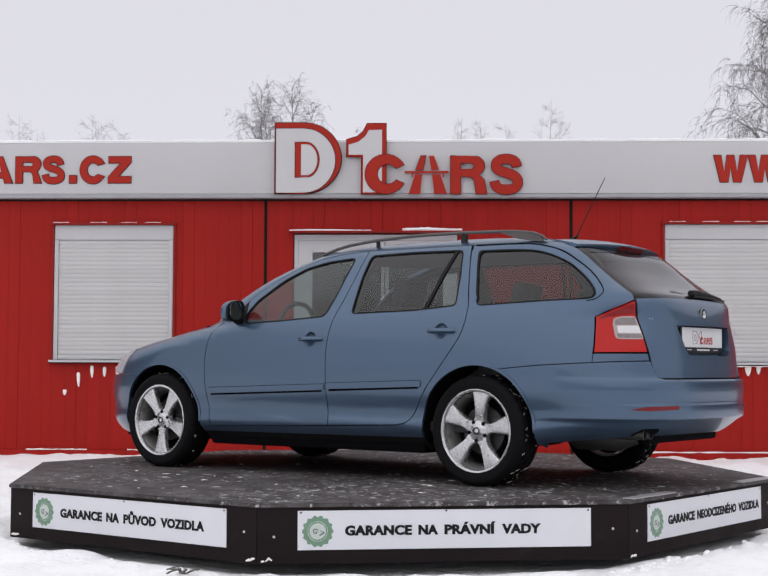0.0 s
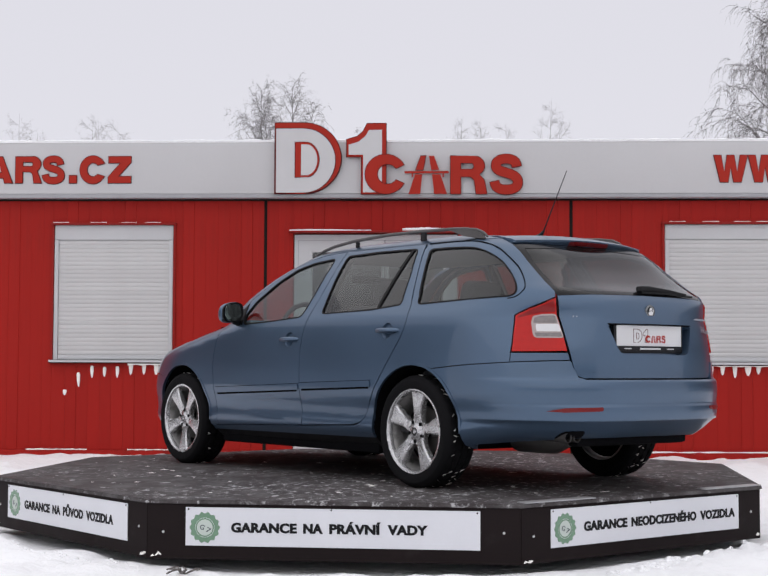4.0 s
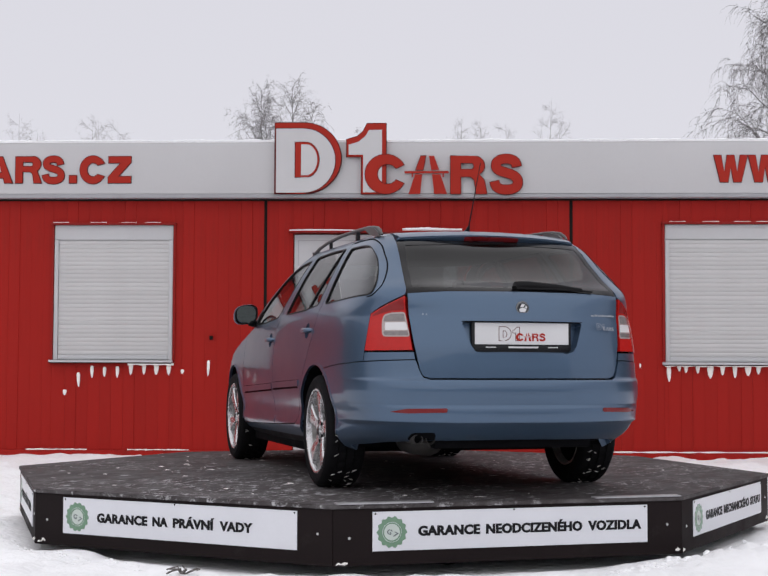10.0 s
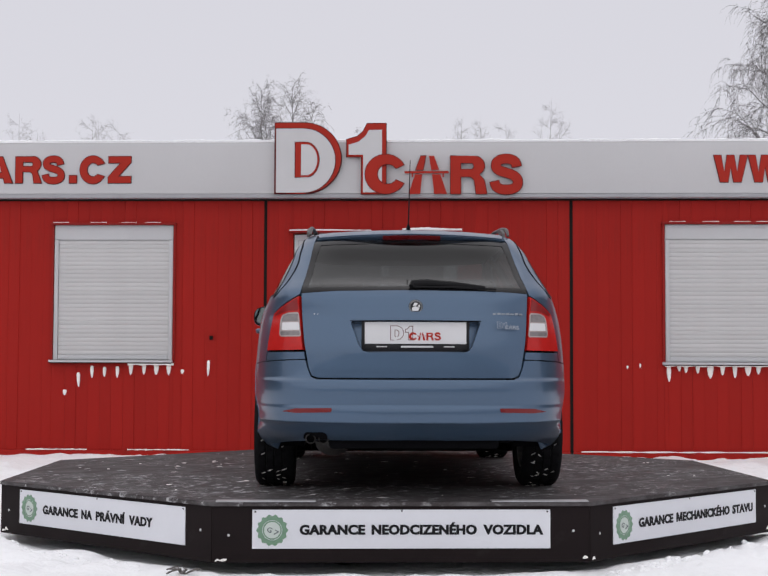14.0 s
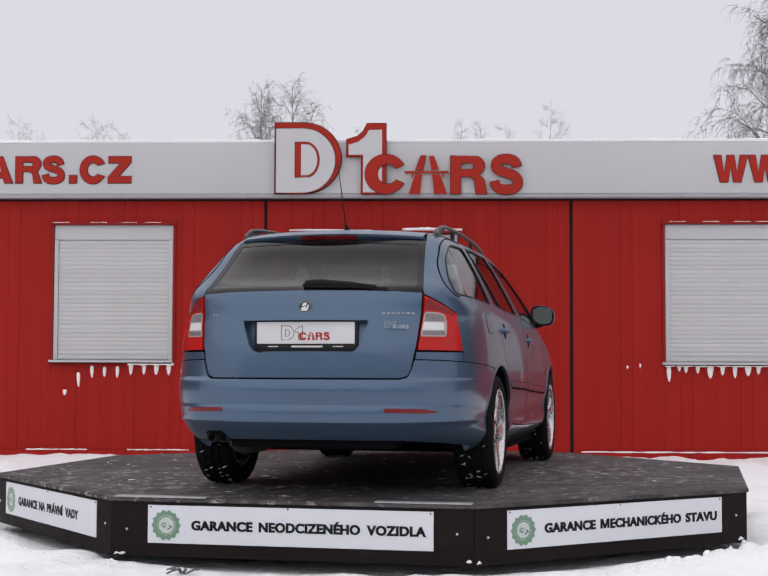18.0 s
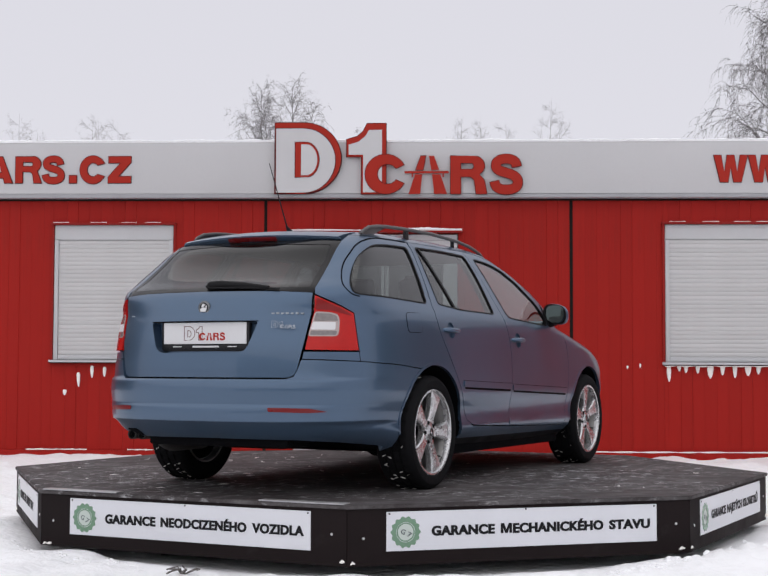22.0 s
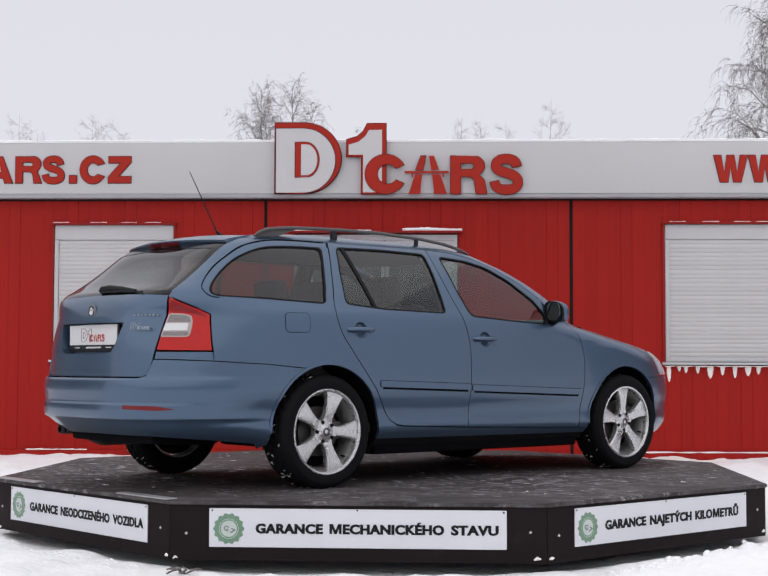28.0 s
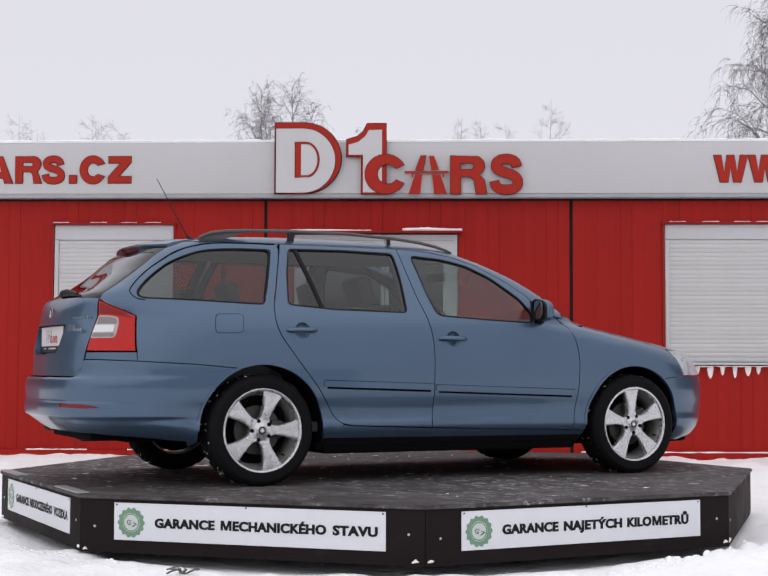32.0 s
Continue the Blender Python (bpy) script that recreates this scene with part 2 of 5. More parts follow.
def lathe(profile, turns=48, bm=None, wave=None):
    """Turns a profile of (radius, y) round the y axis. wave(k, i) adds to the radius."""
    own = bmesh.new()
    rings = []
    for k in range(turns):
        a = 2 * math.pi * k / turns
        rings.append([own.verts.new(((r + (wave(k, i) if wave else 0)) * math.cos(a), y, (r + (wave(k, i) if wave else 0)) * math.sin(a)))
                      for i, (r, y) in enumerate(profile)])
    for k in range(turns):
        a, b = rings[k], rings[(k + 1) % turns]
        for i in range(len(profile) - 1):
            own.faces.new((a[i], a[i + 1], b[i + 1], b[i]))
    bmesh.ops.remove_doubles(own, verts=own.verts[:], dist=1e-6)
    return join(bm, own)


def words(text, width, height, depth, bold=0.0):
    """Letters in the x-z plane, facing -y, from x = 0 to width, of the given height of capitals."""
    cu = bpy.data.curves.new("words", "FONT")
    cu.body, cu.extrude, cu.offset, cu.resolution_u, cu.space_word, cu.space_character = text, 0.5, bold, 3, 1.25, 1.0 + bold
    ob = bpy.data.objects.new("words", cu)
    scene.collection.objects.link(ob)
    me = bpy.data.meshes.new_from_object(ob.evaluated_get(bpy.context.evaluated_depsgraph_get()))
    bpy.data.objects.remove(ob)
    bm = bmesh.new()
    bm.from_mesh(me)
    bpy.data.meshes.remove(me)
    xs = [v.co.x for v in bm.verts]
    for v in bm.verts:
        v.co = Vector(((v.co.x - min(xs)) / (max(xs) - min(xs)) * width, -depth / 2 - v.co.z * depth, v.co.y / 0.729 * height))
    return bm


WIDE = {"I": .34, "Í": .34, "M": 1.0, "W": 1.1, "J": .55, "E": .62, "É": .62, "L": .6, "S": .68, "T": .68, "R": .74, "B": .74, "P": .7}


def capital(text, width, height, depth, bold):
    """One run of capitals; the broad M is drawn with straight strokes."""
    if text != "M":
        return words(text, width, height, depth, bold)
    shape = ((0, 0), (.20, 0), (.20, .60), (.41, 0), (.59, 0), (.80, .60), (.80, 0), (1, 0), (1, 1), (.74, 1), (.50, .32), (.26, 1), (0, 1))
    bm = prism([(width * x, height * (1.06 * z - .03)) for x, z in shape], depth)
    for v in bm.verts:
        v.co.y -= depth
    return bm


def word_parts(text, width, height, depth, bold):
    """The words of a line, one mesh each, with their places along it."""
    made, at = [], 0.0
    for w in text.split():
        bm, n = bmesh.new(), 0.0
        for piece in w.partition("M"):
            if piece:
                k = sum(WIDE.get(c, .82) for c in piece) - .06
                own = capital(piece, k, height, depth, bold)
                for v in own.verts:
                    v.co.x += n
                me = bpy.data.meshes.new("run")
                own.to_mesh(me)
                own.free()
                bm.from_mesh(me)
                bpy.data.meshes.remove(me)
                n += k + .12
        made.append((bm, at, n - .12))
        at += n - .12 + .55
    k = width / (at - .55)
    for bm, x, n in made:
        for v in bm.verts:
            v.co.x *= k
    return [(bm, x * k) for bm, x, n in made]


def embolden(bm, dx):
    """Thickens the upright strokes of printed letters with a second print beside the first."""
    made = bmesh.ops.duplicate(bm, geom=bm.verts[:] + bm.edges[:] + bm.faces[:])["geom"]
    for v in made:
        if isinstance(v, bmesh.types.BMVert):
            v.co += Vector((dx, -0.0004, 0))
    return bm


def arc(cx, cz, r, a0, a1, n, rz=None):
    return [(cx + r * math.cos(radians(a0 + (a1 - a0) * i / n)), cz + (rz or r) * math.sin(radians(a0 + (a1 - a0) * i / n))) for i in range(n + 1)]


def rounded(points, r, n=3):
    """The outline with its corners rounded by about r."""
    out = []
    k = len(points)
    for i in range(k):
        a, b, c = (Vector(points[(i + j) % k][:2]) for j in (-1, 0, 1))
        r1, r2 = min(r, (a - b).length * 0.45), min(r, (c - b).length * 0.45)
        p, q = b + (a - b).normalized() * r1, b + (c - b).normalized() * r2
        for j in range(n + 1):
            t = j / n
            out.append(tuple(p * (1 - t) ** 2 + b * 2 * t * (1 - t) + q * t * t))
    return out


def ribbon(path, w):
    """The outline of a narrow band along a path."""
    a, b = [], []
    for i, p in enumerate(path):
        d = Vector(path[min(i + 1, len(path) - 1)]) - Vector(path[max(i - 1, 0)])
        n = Vector((-d.y, d.x)).normalized() * (w / 2)
        a.append((p[0] + n.x, p[1] + n.y))
        b.append((p[0] - n.x, p[1] - n.y))
    return a + b[::-1]


def spline(points, n=4):
    """A smooth open line through the points."""
    out = []
    for i in range(len(points) - 1):
        p = [np.array(points[min(max(j, 0), len(points) - 1)], float) for j in (i - 1, i, i + 1, i + 2)]
        for k in range(n):
            t = k / n
            v = .5 * (2 * p[1] + (p[2] - p[0]) * t + (2 * p[0] - 5 * p[1] + 4 * p[2] - p[3]) * t * t + (3 * p[1] - p[0] - 3 * p[2] + p[3]) * t ** 3)
            out.append((float(v[0]), float(v[1])))
    return out + [tuple(points[-1])]


def grown(points, d):
    """The outline moved outwards by d (its corners run anticlockwise)."""
    out = []
    n = len(points)
    for i in range(n):
        a, b, c = (Vector(points[(i + k) % n][:2]) for k in (-1, 0, 1))
        e1, e2 = b - a, c - b
        if e1.length < 1e-9 or e2.length < 1e-9:
            out.append(tuple(b))
            continue
        n1, n2 = Vector((e1.y, -e1.x)).normalized(), Vector((e2.y, -e2.x)).normalized()
        m = n1 + n2
        out.append(tuple(b + (m * (d / max(0.35, m.length_squared / 2)) if m.length > 1e-6 else n1 * d)))
    return out


def inset(points, d):
    """The outline drawn in by d, whichever way it runs."""
    area = sum(a[0] * b[1] - b[0] * a[1] for a, b in zip(points, points[1:] + points[:1]))
    return grown(points, -d if area > 0 else d)


# ---- the snowy ground, one sheet out to the horizon ----
def snow_height(x, y):
    r = math.hypot(x, y)
    near = max(0.0, 1 - max(0, r - 6) / 6)
    z = near * (0.045 * noise.noise((x * 0.9, y * 0.9, 3)) + 0.034 * noise.noise((x * 3.1, y * 3.1, 8)) + 0.020 * noise.noise((x * 8, y * 8, 1)) + 0.008 * noise.noise((x * 15, y * 15, 4)))
    z += 0.15 * min(1, max(0, (y - 1.2) / 2.2)) * max(0, 1 - max(0, y - 6) / 5)
    rim = min(1, max(0, (r - 2.30 - 0.12 * noise.noise((x * 2.2, y * 2.2, 6))) / 0.22))
    z = z * rim - 0.035 * (1 - rim) - 0.012
    # snow shovelled up beside the turntable
    out = min(1, max(0, (r - 2.53) / 0.09))
    lump = 0.75 + 0.9 * max(0, noise.noise((x * 9, y * 9, 2)) + 0.25) + 0.5 * noise.noise((x * 19, y * 19, 5))
    z += out * lump * (0.074 * math.exp(-((x - 1.95) / 0.42) ** 2 - ((y + 1.95) / 0.38) ** 2) + 0.05 * math.exp(-((x - 2.6) / 0.3) ** 2 - ((y + 0.9) / 0.6) ** 2) + 0.03 * math.exp(-((x + 2.2) / 0.4) ** 2 - ((y + 1.7) / 0.4) ** 2))
    if y < -1.8:
        z -= 0.012 * min(1, (-1.8 - y))
    return z


def ground():
    def spread(a, b, step, far):
        mid, grow, out = list(np.arange(a, b, step)), 1.35, []
        x, d = b, step
        while x < far:
            out.append(x)
            d *= grow
            x += d
        low, x, d = [], a - step, step
        while x > -far:
            low.append(x)
            d *= grow
            x -= d
        return low[::-1] + mid + out + [far]
    xs, ys = spread(-4.6, 4.6, 0.05, 900), spread(-4.4, 4.6, 0.05, 900)
    verts = []
    for y in ys:
        for x in xs:
            verts.append((x, y, snow_height(x, y)))
    n = len(xs)
    faces = [(j * n + i, j * n + i + 1, (j + 1) * n + i + 1, (j + 1) * n + i) for j in range(len(ys) - 1) for i in range(n - 1)]
    me = bpy.data.meshes.new("ground")
    me.from_pydata(verts, [], faces)
    me.materials.append(SNOW)
    me.shade_smooth()
    tagged(new("ground", me), "trodden white snow lying over the whole yard", "snow", kind="structure")


ground()


def snow_crust():
    """Broken lumps of shovelled snow heaped against the turntable's foot."""
    rng = random.Random(12)
    bm = bmesh.new()
    for lo, hi, count, size in ((-64, -6, 520, 0.5), (-150, -118, 60, 0.4)):
        for k in range(count):
            a, r = radians(lo + (hi - lo) * rng.random()), 2.535 + 0.11 * rng.random() ** 2
            x, y, w = r * math.cos(a), r * math.sin(a), size * (0.010 + 0.030 * rng.random() ** 2)
            own = bmesh.new()
            bmesh.ops.create_icosphere(own, subdivisions=2, radius=w)
            flat, turn = 0.6 + 0.35 * rng.random(), Matrix.Rotation(rng.random() * 6.3, 3, "Z")
            shift = 9 * rng.random()
            for v in own.verts:
                c = v.co * (1 + 0.45 * noise.noise(v.co / w * 1.1 + Vector((shift, k, 0))))
                v.co = turn @ Vector((c.x * 1.3, c.y, c.z * flat)) + Vector((x, y, snow_height(x, y) - 0.25 * w))
            join(bm, own)
    ob = part("snow_crust", bm, SNOW, angle=60)
    tagged(ob, "broken lumps of shovelled snow beside the turntable", "snow", kind="stuff")


snow_crust()


def reflection_walls():
    """Plain dark walls added out of view, to darken what the car reflects."""
    dark = mat("reflection_wall", (0.055, 0.052, 0.048), 0.85, var=0.4, scale=0.5, spec=0.15)
    for name, q in (("wall_south", (-40, 40, -34.5, -34, -0.1, 3.5)), ("wall_west", (-27.5, -27, 1, 34, -0.1, 9)), ("wall_east", (27, 27.5, 1, 34, -0.1, 9))):
        tagged(part(name, box(*q), dark), "unseen plain dark wall added to darken the car's reflections", "wall", kind="structure")


reflection_walls()


# ---- the red sales office, made of three-metre container units ----
WALL = pose(0, 4.375, 0, 0, 0, -2.045)
office = empty("sales_office", WALL, "low red container office with white fascia and shutters", "building")
MODULES = [(-7.165, -4.185), (-4.165, -1.180), (-1.155, 1.795), (1.825, 4.805), (4.825, 7.80)]
OPENINGS = [(-3.262, -2.062, 1.058, 2.392), (2.700, 3.900, 1.052, 2.398), (-0.895, 0.716, 0.05, 2.305)]


def spans(a, b, z0, z1):
    """What is left of the strip between a and b once the openings are cut out."""
    edges = sorted({a, b, *[e for o in OPENINGS for e in o[:2] if a < e < b]})
    for p, q in zip(edges, edges[1:]):
        cut = [o for o in OPENINGS if o[0] < (p + q) / 2 < o[1]]
        if not cut:
            yield p, q, z0, z1
        for o in cut:
            if o[2] > z0 + 0.03:
                yield p, q, z0, o[2]
            if o[3] < z1 - 0.03:
                yield p, q, o[3], z1


def facade():
    made = {}
    for a, b in MODULES:
        wall = None
        for p, q, z0, z1 in spans(a, b, 0.06, 2.66):
            wall = box(p, q, 0.0, 0.10, z0, z1, bm=wall)
        bmesh.ops.remove_doubles(wall, verts=wall.verts[:], dist=1e-5)
        wall = part("module_wall", wall, RED, office, smooth=False)
        count = 26
        pitch = (b - a) / count
        for i in range(count):
            for p, q, z0, z1 in spans(a + i * pitch, a + (i + 1) * pitch, 0.19, 2.655):
                w, h = round(q - p, 3), round(z1 - z0, 3)
                if w < 0.02:
                    continue
                deep = (0.0022, 0.0012, 0.0034, 0.0016, 0.006)[i % 5]
                if (w, h, deep) not in made:
                    bm = bmesh.new()
                    e = min(0.006, w / 4)
                    prof = [(0.0008, -0.0005), (e, -deep), (w - e, -deep), (w - 0.0008, -0.0005)]
                    lo, hi = [bm.verts.new((x, y, 0)) for x, y in prof], [bm.verts.new((x, y, h)) for x, y in prof]
                    for k in range(3):
                        bm.faces.new((lo[k], lo[k + 1], hi[k + 1], hi[k]))
                    bm.faces.new(lo)
                    bm.faces.new(hi)
                    made[w, h, deep] = finish("cladding_strip", bm, RED, False)
                ob = new("cladding_strip", made[w, h, deep])
                ob.parent = wall
                ob.location = (p, 0, z0)
        part("base_rail", box(a, b, -0.022, 0.06, 0.10, 0.186, 0.004), RED, office)
    for x in (-4.175, -1.1675, 1.810, 4.815):
        part("module_joint", box(x - 0.015, x + 0.015, -0.004, 0.08, 0.06, 2.65), SEAM, office, "black rubber joint between two units")
    # frost along the base rail
    rng = random.Random(4)
    for x0, x1 in ((-3.5, -2.9), (-2.5, -1.9), (1.9, 4.7)):
        pts = [(x0 + (x1 - x0) * i / 30, -0.024, 0.190 + 0.004 * rng.random()) for i in range(31)]
        part("snow_line", tube(pts, [0.003 + 0.006 * rng.random() for _ in pts], 5), ICE, office, "thin line of frozen snow on the base rail")
    # closed sides, back, roof
    part("side_wall", box(-7.18, -7.168, 0.0, 6.0, 0.06, 2.66), RED_DARK, office)
    part("side_wall", box(7.803, 7.815, 0.0, 6.0, 0.06, 2.66), RED_DARK, office)
    part("back_wall", box(-7.18, 7.815, 6.0, 6.1, 0.06, 2.66), RED_DARK, office)
    part("floor_slab", box(-7.16, 7.80, 0.11, 5.99, 0.04, 0.10), ROOFING, office)
    part("roof", box(-7.18, 7.815, 0.12, 6.1, 2.665, 2.86), ROOFING, office)


facade()


EMBLEM_PLATE = [(-1.070, 2.672), (-0.78, 2.672)] + arc(-0.78, 3.022, 0.365, -90, 90, 24, 0.35) + [(-1.070, 3.372)]
EMBLEM_INSET = [(-0.864, 2.834), (-0.76, 2.834)] + arc(-0.76, 3.003, 0.125, -90, 90, 16, 0.169) + [(-0.864, 3.172)]
EMBLEM_BAR = [(-0.366, 3.035), (-0.222, 3.035), (-0.222, 2.672), (0.013, 2.672), (0.013, 3.357), (-0.168, 3.357), (-0.205, 3.285), (-0.26, 3.232), (-0.366, 3.20)]
EMBLEM_RING = arc(0.012, 2.862, 0.200, 28, 332, 30, 0.192) + arc(0.030, 2.862, 0.100, 325, 35, 24, 0.098)
EMBLEM_ROAD = ([(0.352, 3.040), (0.398, 3.040), (0.372, 2.905), (0.303, 2.905)], [(0.430, 3.040), (0.478, 3.040), (0.528, 2.905), (0.452, 2.905)],
               [(0.295, 2.862), (0.364, 2.862), (0.345, 2.672), (0.232, 2.672)], [(0.460, 2.862), (0.540, 2.862), (0.604, 2.672), (0.480, 2.672)],
               [(0.194, 2.893), (0.620, 2.893), (0.620, 2.873), (0.194, 2.873)], [(0.262, 2.872), (0.276, 2.872), (0.276, 2.838), (0.262, 2.838)],
               [(0.560, 2.872), (0.574, 2.872), (0.574, 2.838), (0.560, 2.838)])
EMBLEM_BLOCK = ([(0.639, 2.672), (0.639, 3.040), (0.86, 3.040)] + arc(0.86, 2.945, 0.106, 90, -60, 10, 0.095)
                + [(0.965, 2.80), (0.988, 2.672), (0.885, 2.672), (0.868, 2.805), (0.835, 2.838), (0.735, 2.838), (0.735, 2.672)],
                [[(0.735, 2.970), (0.735, 2.908), (0.85, 2.908), (0.868, 2.938), (0.85, 2.970)]])


def fascia():
    part("fascia", box(-7.2, 7.83, -0.12, 0.10, 2.680, 3.185, 0.008), FASCIA, office, "white sheet fascia under a snow-covered edge")
    part("fascia_lip", box(-7.2, 7.83, -0.125, 0.02, 2.640, 2.678, 0.006), FASCIA_LIP, office, "grey metal lip under the fascia")
    # dark strip put in as the shade below the fascia lip
    part("fascia_shadow_gap", box(-7.19, 7.82, -0.018, 0.02, 2.622, 2.640), SEAM, office)
    bm = bmesh.new()
    rng = random.Random(2)
    rows = []
    n = 400
    for i in range(n + 1):
        x = -7.2 + 15.03 * i / n
        h = 0.022 + 0.012 * noise.noise((x * 2.5, 0, 7)) + 0.006 * rng.random()
        rows.append([bm.verts.new((x, y, z)) for y, z in ((-0.122, 3.182), (-0.128, 3.19 + h * 0.5), (-0.10, 3.187 + h), (0.06, 3.19 + h), (0.10, 3.185))])
    for a, b in zip(rows, rows[1:]):
        for k in range(4):
            bm.faces.new((a[k], b[k], b[k + 1], a[k + 1]))
    part("snow_cap", bm, SNOW, office, "thin crust of snow along the roof edge")
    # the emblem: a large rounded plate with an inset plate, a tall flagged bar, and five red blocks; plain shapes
    y = -0.165
    big = EMBLEM_PLATE
    part("emblem_back", prism(big, 0.040), SIGN_EDGE, office, m=pose(0, y + 0.004, 0), smooth=False)
    part("emblem_rim", prism(grown(big, -0.008), 0.006), SIGN_RED, office, m=pose(0, y - 0.003, 0), smooth=False)
    face = [(-1.052, 2.684), (-0.79, 2.684)] + arc(-0.79, 2.9965, 0.312, -90, 90, 24, 0.3125) + [(-1.052, 3.309)]
    part("emblem_plate", prism(face, 0.006), SIGN_WHITE, office, "white half-round plate with a red rim", m=pose(0, y - 0.010, 0), smooth=False)
    inner = EMBLEM_INSET
    for shape, front in ((face, -0.008), (inner, -0.0135), (EMBLEM_BAR, 0.003)):
        part("emblem_edge", prism(inset(shape, -0.007), 0.004), SIGN_EDGE, office, "dark red edge line", m=pose(0, y + front, 0), smooth=False)
    part("emblem_inset", prism(inner, 0.006), SIGN_RED, office, m=pose(0, y - 0.016, 0), smooth=False)
    core = [(-0.808, 2.852), (-0.757, 2.852)] + arc(-0.757, 3.002, 0.106, -90, 90, 16, 0.150) + [(-0.808, 3.152)]
    part("emblem_core", prism(core, 0.006), SIGN_WHITE, office, m=pose(0, y - 0.022, 0), smooth=False)
    bar = EMBLEM_BAR
    part("emblem_bar", prism(bar, 0.045), SIGN_RED, office, m=pose(0, y, 0), smooth=False)
    white = [(-0.348, 3.052), (-0.207, 3.052), (-0.207, 2.686), (-0.025, 2.686), (-0.025, 3.294), (-0.148, 3.294), (-0.19, 3.23), (-0.25, 3.18), (-0.348, 3.15)]
    part("emblem_bar_face", prism(white, 0.006), SIGN_WHITE, office, m=pose(0, y - 0.008, 0), smooth=False)
    # red blocks beside it
    ring = EMBLEM_RING
    edged(part("emblem_block", prism(ring, 0.022), SIGN_RED, office, "open red ring", m=pose(0, y - 0.016, 0), smooth=False), ring)
    road = part("emblem_block", prism(EMBLEM_ROAD[0], 0.02), SIGN_RED, office, "red road-shaped block", m=pose(0, y + 0.002, 0), smooth=False)
    edged(road, EMBLEM_ROAD[0])
    for shape in EMBLEM_ROAD[1:]:
        part("road_piece", prism(shape, 0.02), SIGN_RED, road, smooth=False)
    block, holes = EMBLEM_BLOCK
    edged(part("emblem_block", prism(block, 0.02, holes=holes), SIGN_RED, office, "red block with a rounded shoulder", m=pose(0, y + 0.002, 0), smooth=False), block, holes)
    shape = notched(1.016, 1.336, 2.668, 3.056)
    edged(part("emblem_block", prism(shape, 0.02), SIGN_RED, office, "rounded red block with two slots", m=pose(0, y + 0.002, 0), smooth=False), shape)
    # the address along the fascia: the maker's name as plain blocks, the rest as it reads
    z0, h = 2.787, 0.258
    for shape, holes in (([(-3.905, z0), (-3.80, z0 + h), (-3.745, z0 + h), (-3.645, z0), (-3.72, z0), (-3.735, z0 + 0.05), (-3.815, z0 + 0.05), (-3.83, z0)], [[(-3.80, z0 + 0.10), (-3.75, z0 + 0.10), (-3.775, z0 + 0.19)]]),
                         ([(-3.614, z0), (-3.614, z0 + h), (-3.44, z0 + h)] + arc(-3.44, z0 + 0.185, 0.075, 90, -60, 8) + [(-3.358, z0), (-3.432, z0), (-3.445, z0 + 0.09), (-3.47, z0 + 0.112), (-3.545, z0 + 0.112), (-3.545, z0)], [[(-3.545, z0 + 0.207), (-3.545, z0 + 0.162), (-3.45, z0 + 0.162), (-3.44, z0 + 0.185), (-3.45, z0 + 0.207)]]),
                         (notched(-3.352, -3.130, z0 - 0.008, z0 + h + 0.008), [])):
        edged(part("address_block", prism(shape, 0.012, holes=holes), SIGN_RED, office, m=pose(0, -0.133, 0), smooth=False), shape, holes)
    z1 = z0 + h
    dot = [(-3.083, z0), (-3.012, z0), (-3.012, z0 + 0.072), (-3.083, z0 + 0.072)]
    c = arc(-2.852, z0 + h / 2, 0.127, 28, 332, 30, h / 2 + 0.008) + arc(-2.850, z0 + h / 2, 0.060, 318, 42, 20, h / 2 - 0.060)
    a, b = -2.700, -2.478
    z = [(a, z0), (b, z0), (b, z0 + 0.062), (a + 0.098, z0 + 0.062), (b, z1 - 0.056), (b, z1), (a + 0.004, z1), (a + 0.004, z1 - 0.062), (b - 0.100, z1 - 0.062), (a, z0 + 0.056)]
    letters = [(dot, "red full stop"), (c, "red letter C"), (z, "red letter Z")]
    for i in range(3):
        x = 3.169 + 0.328 * i
        letters.append(([(x + 0.320 * u, z0 + h * v) for u, v in ((.19, 0), (.415, 0), (.50, .56), (.585, 0), (.81, 0), (1, 1), (.79, 1), (.695, .36), (.60, 1), (.40, 1), (.305, .36), (.21, 1), (0, 1))], "red letter W"))
    for shape, label in letters:
        letter = part("address_lettering", prism(shape, 0.012), SIGN_RED, office, label, m=pose(0, -0.133, 0), smooth=False)
        edged(letter, shape)


def edged(block, shape, holes=()):
    """A thin dark edge round a letter or block."""
    area = sum(p[0] * q[1] - q[0] * p[1] for p, q in zip(shape, shape[1:] + shape[:1]))
    part("letter_edge", prism(grown(shape if area > 0 else shape[::-1], 0.006), 0.008, holes=[inset(h, 0.006) for h in holes]), SIGN_EDGE, block, m=pose(0, 0.004, 0), smooth=False)


def notched(x0, x1, z0, z1):
    """A rounded block with a notch in each side."""
    w, h = x1 - x0, z1 - z0
    line = [(.81, .69), (.77, .80), (.66, .865), (.50, .885), (.33, .865), (.215, .80), (.185, .705), (.24, .62), (.36, .57), (.52, .53), (.69, .48), (.81, .40), (.85, .29), (.80, .19), (.67, .13), (.50, .112),
            (.32, .13), (.19, .20), (.14, .32)]
    band = ribbon(spline([(x0 + w * a, z0 + h * b) for a, b in line], 3), .25 * (w + h) / 2)
    return band


fascia()


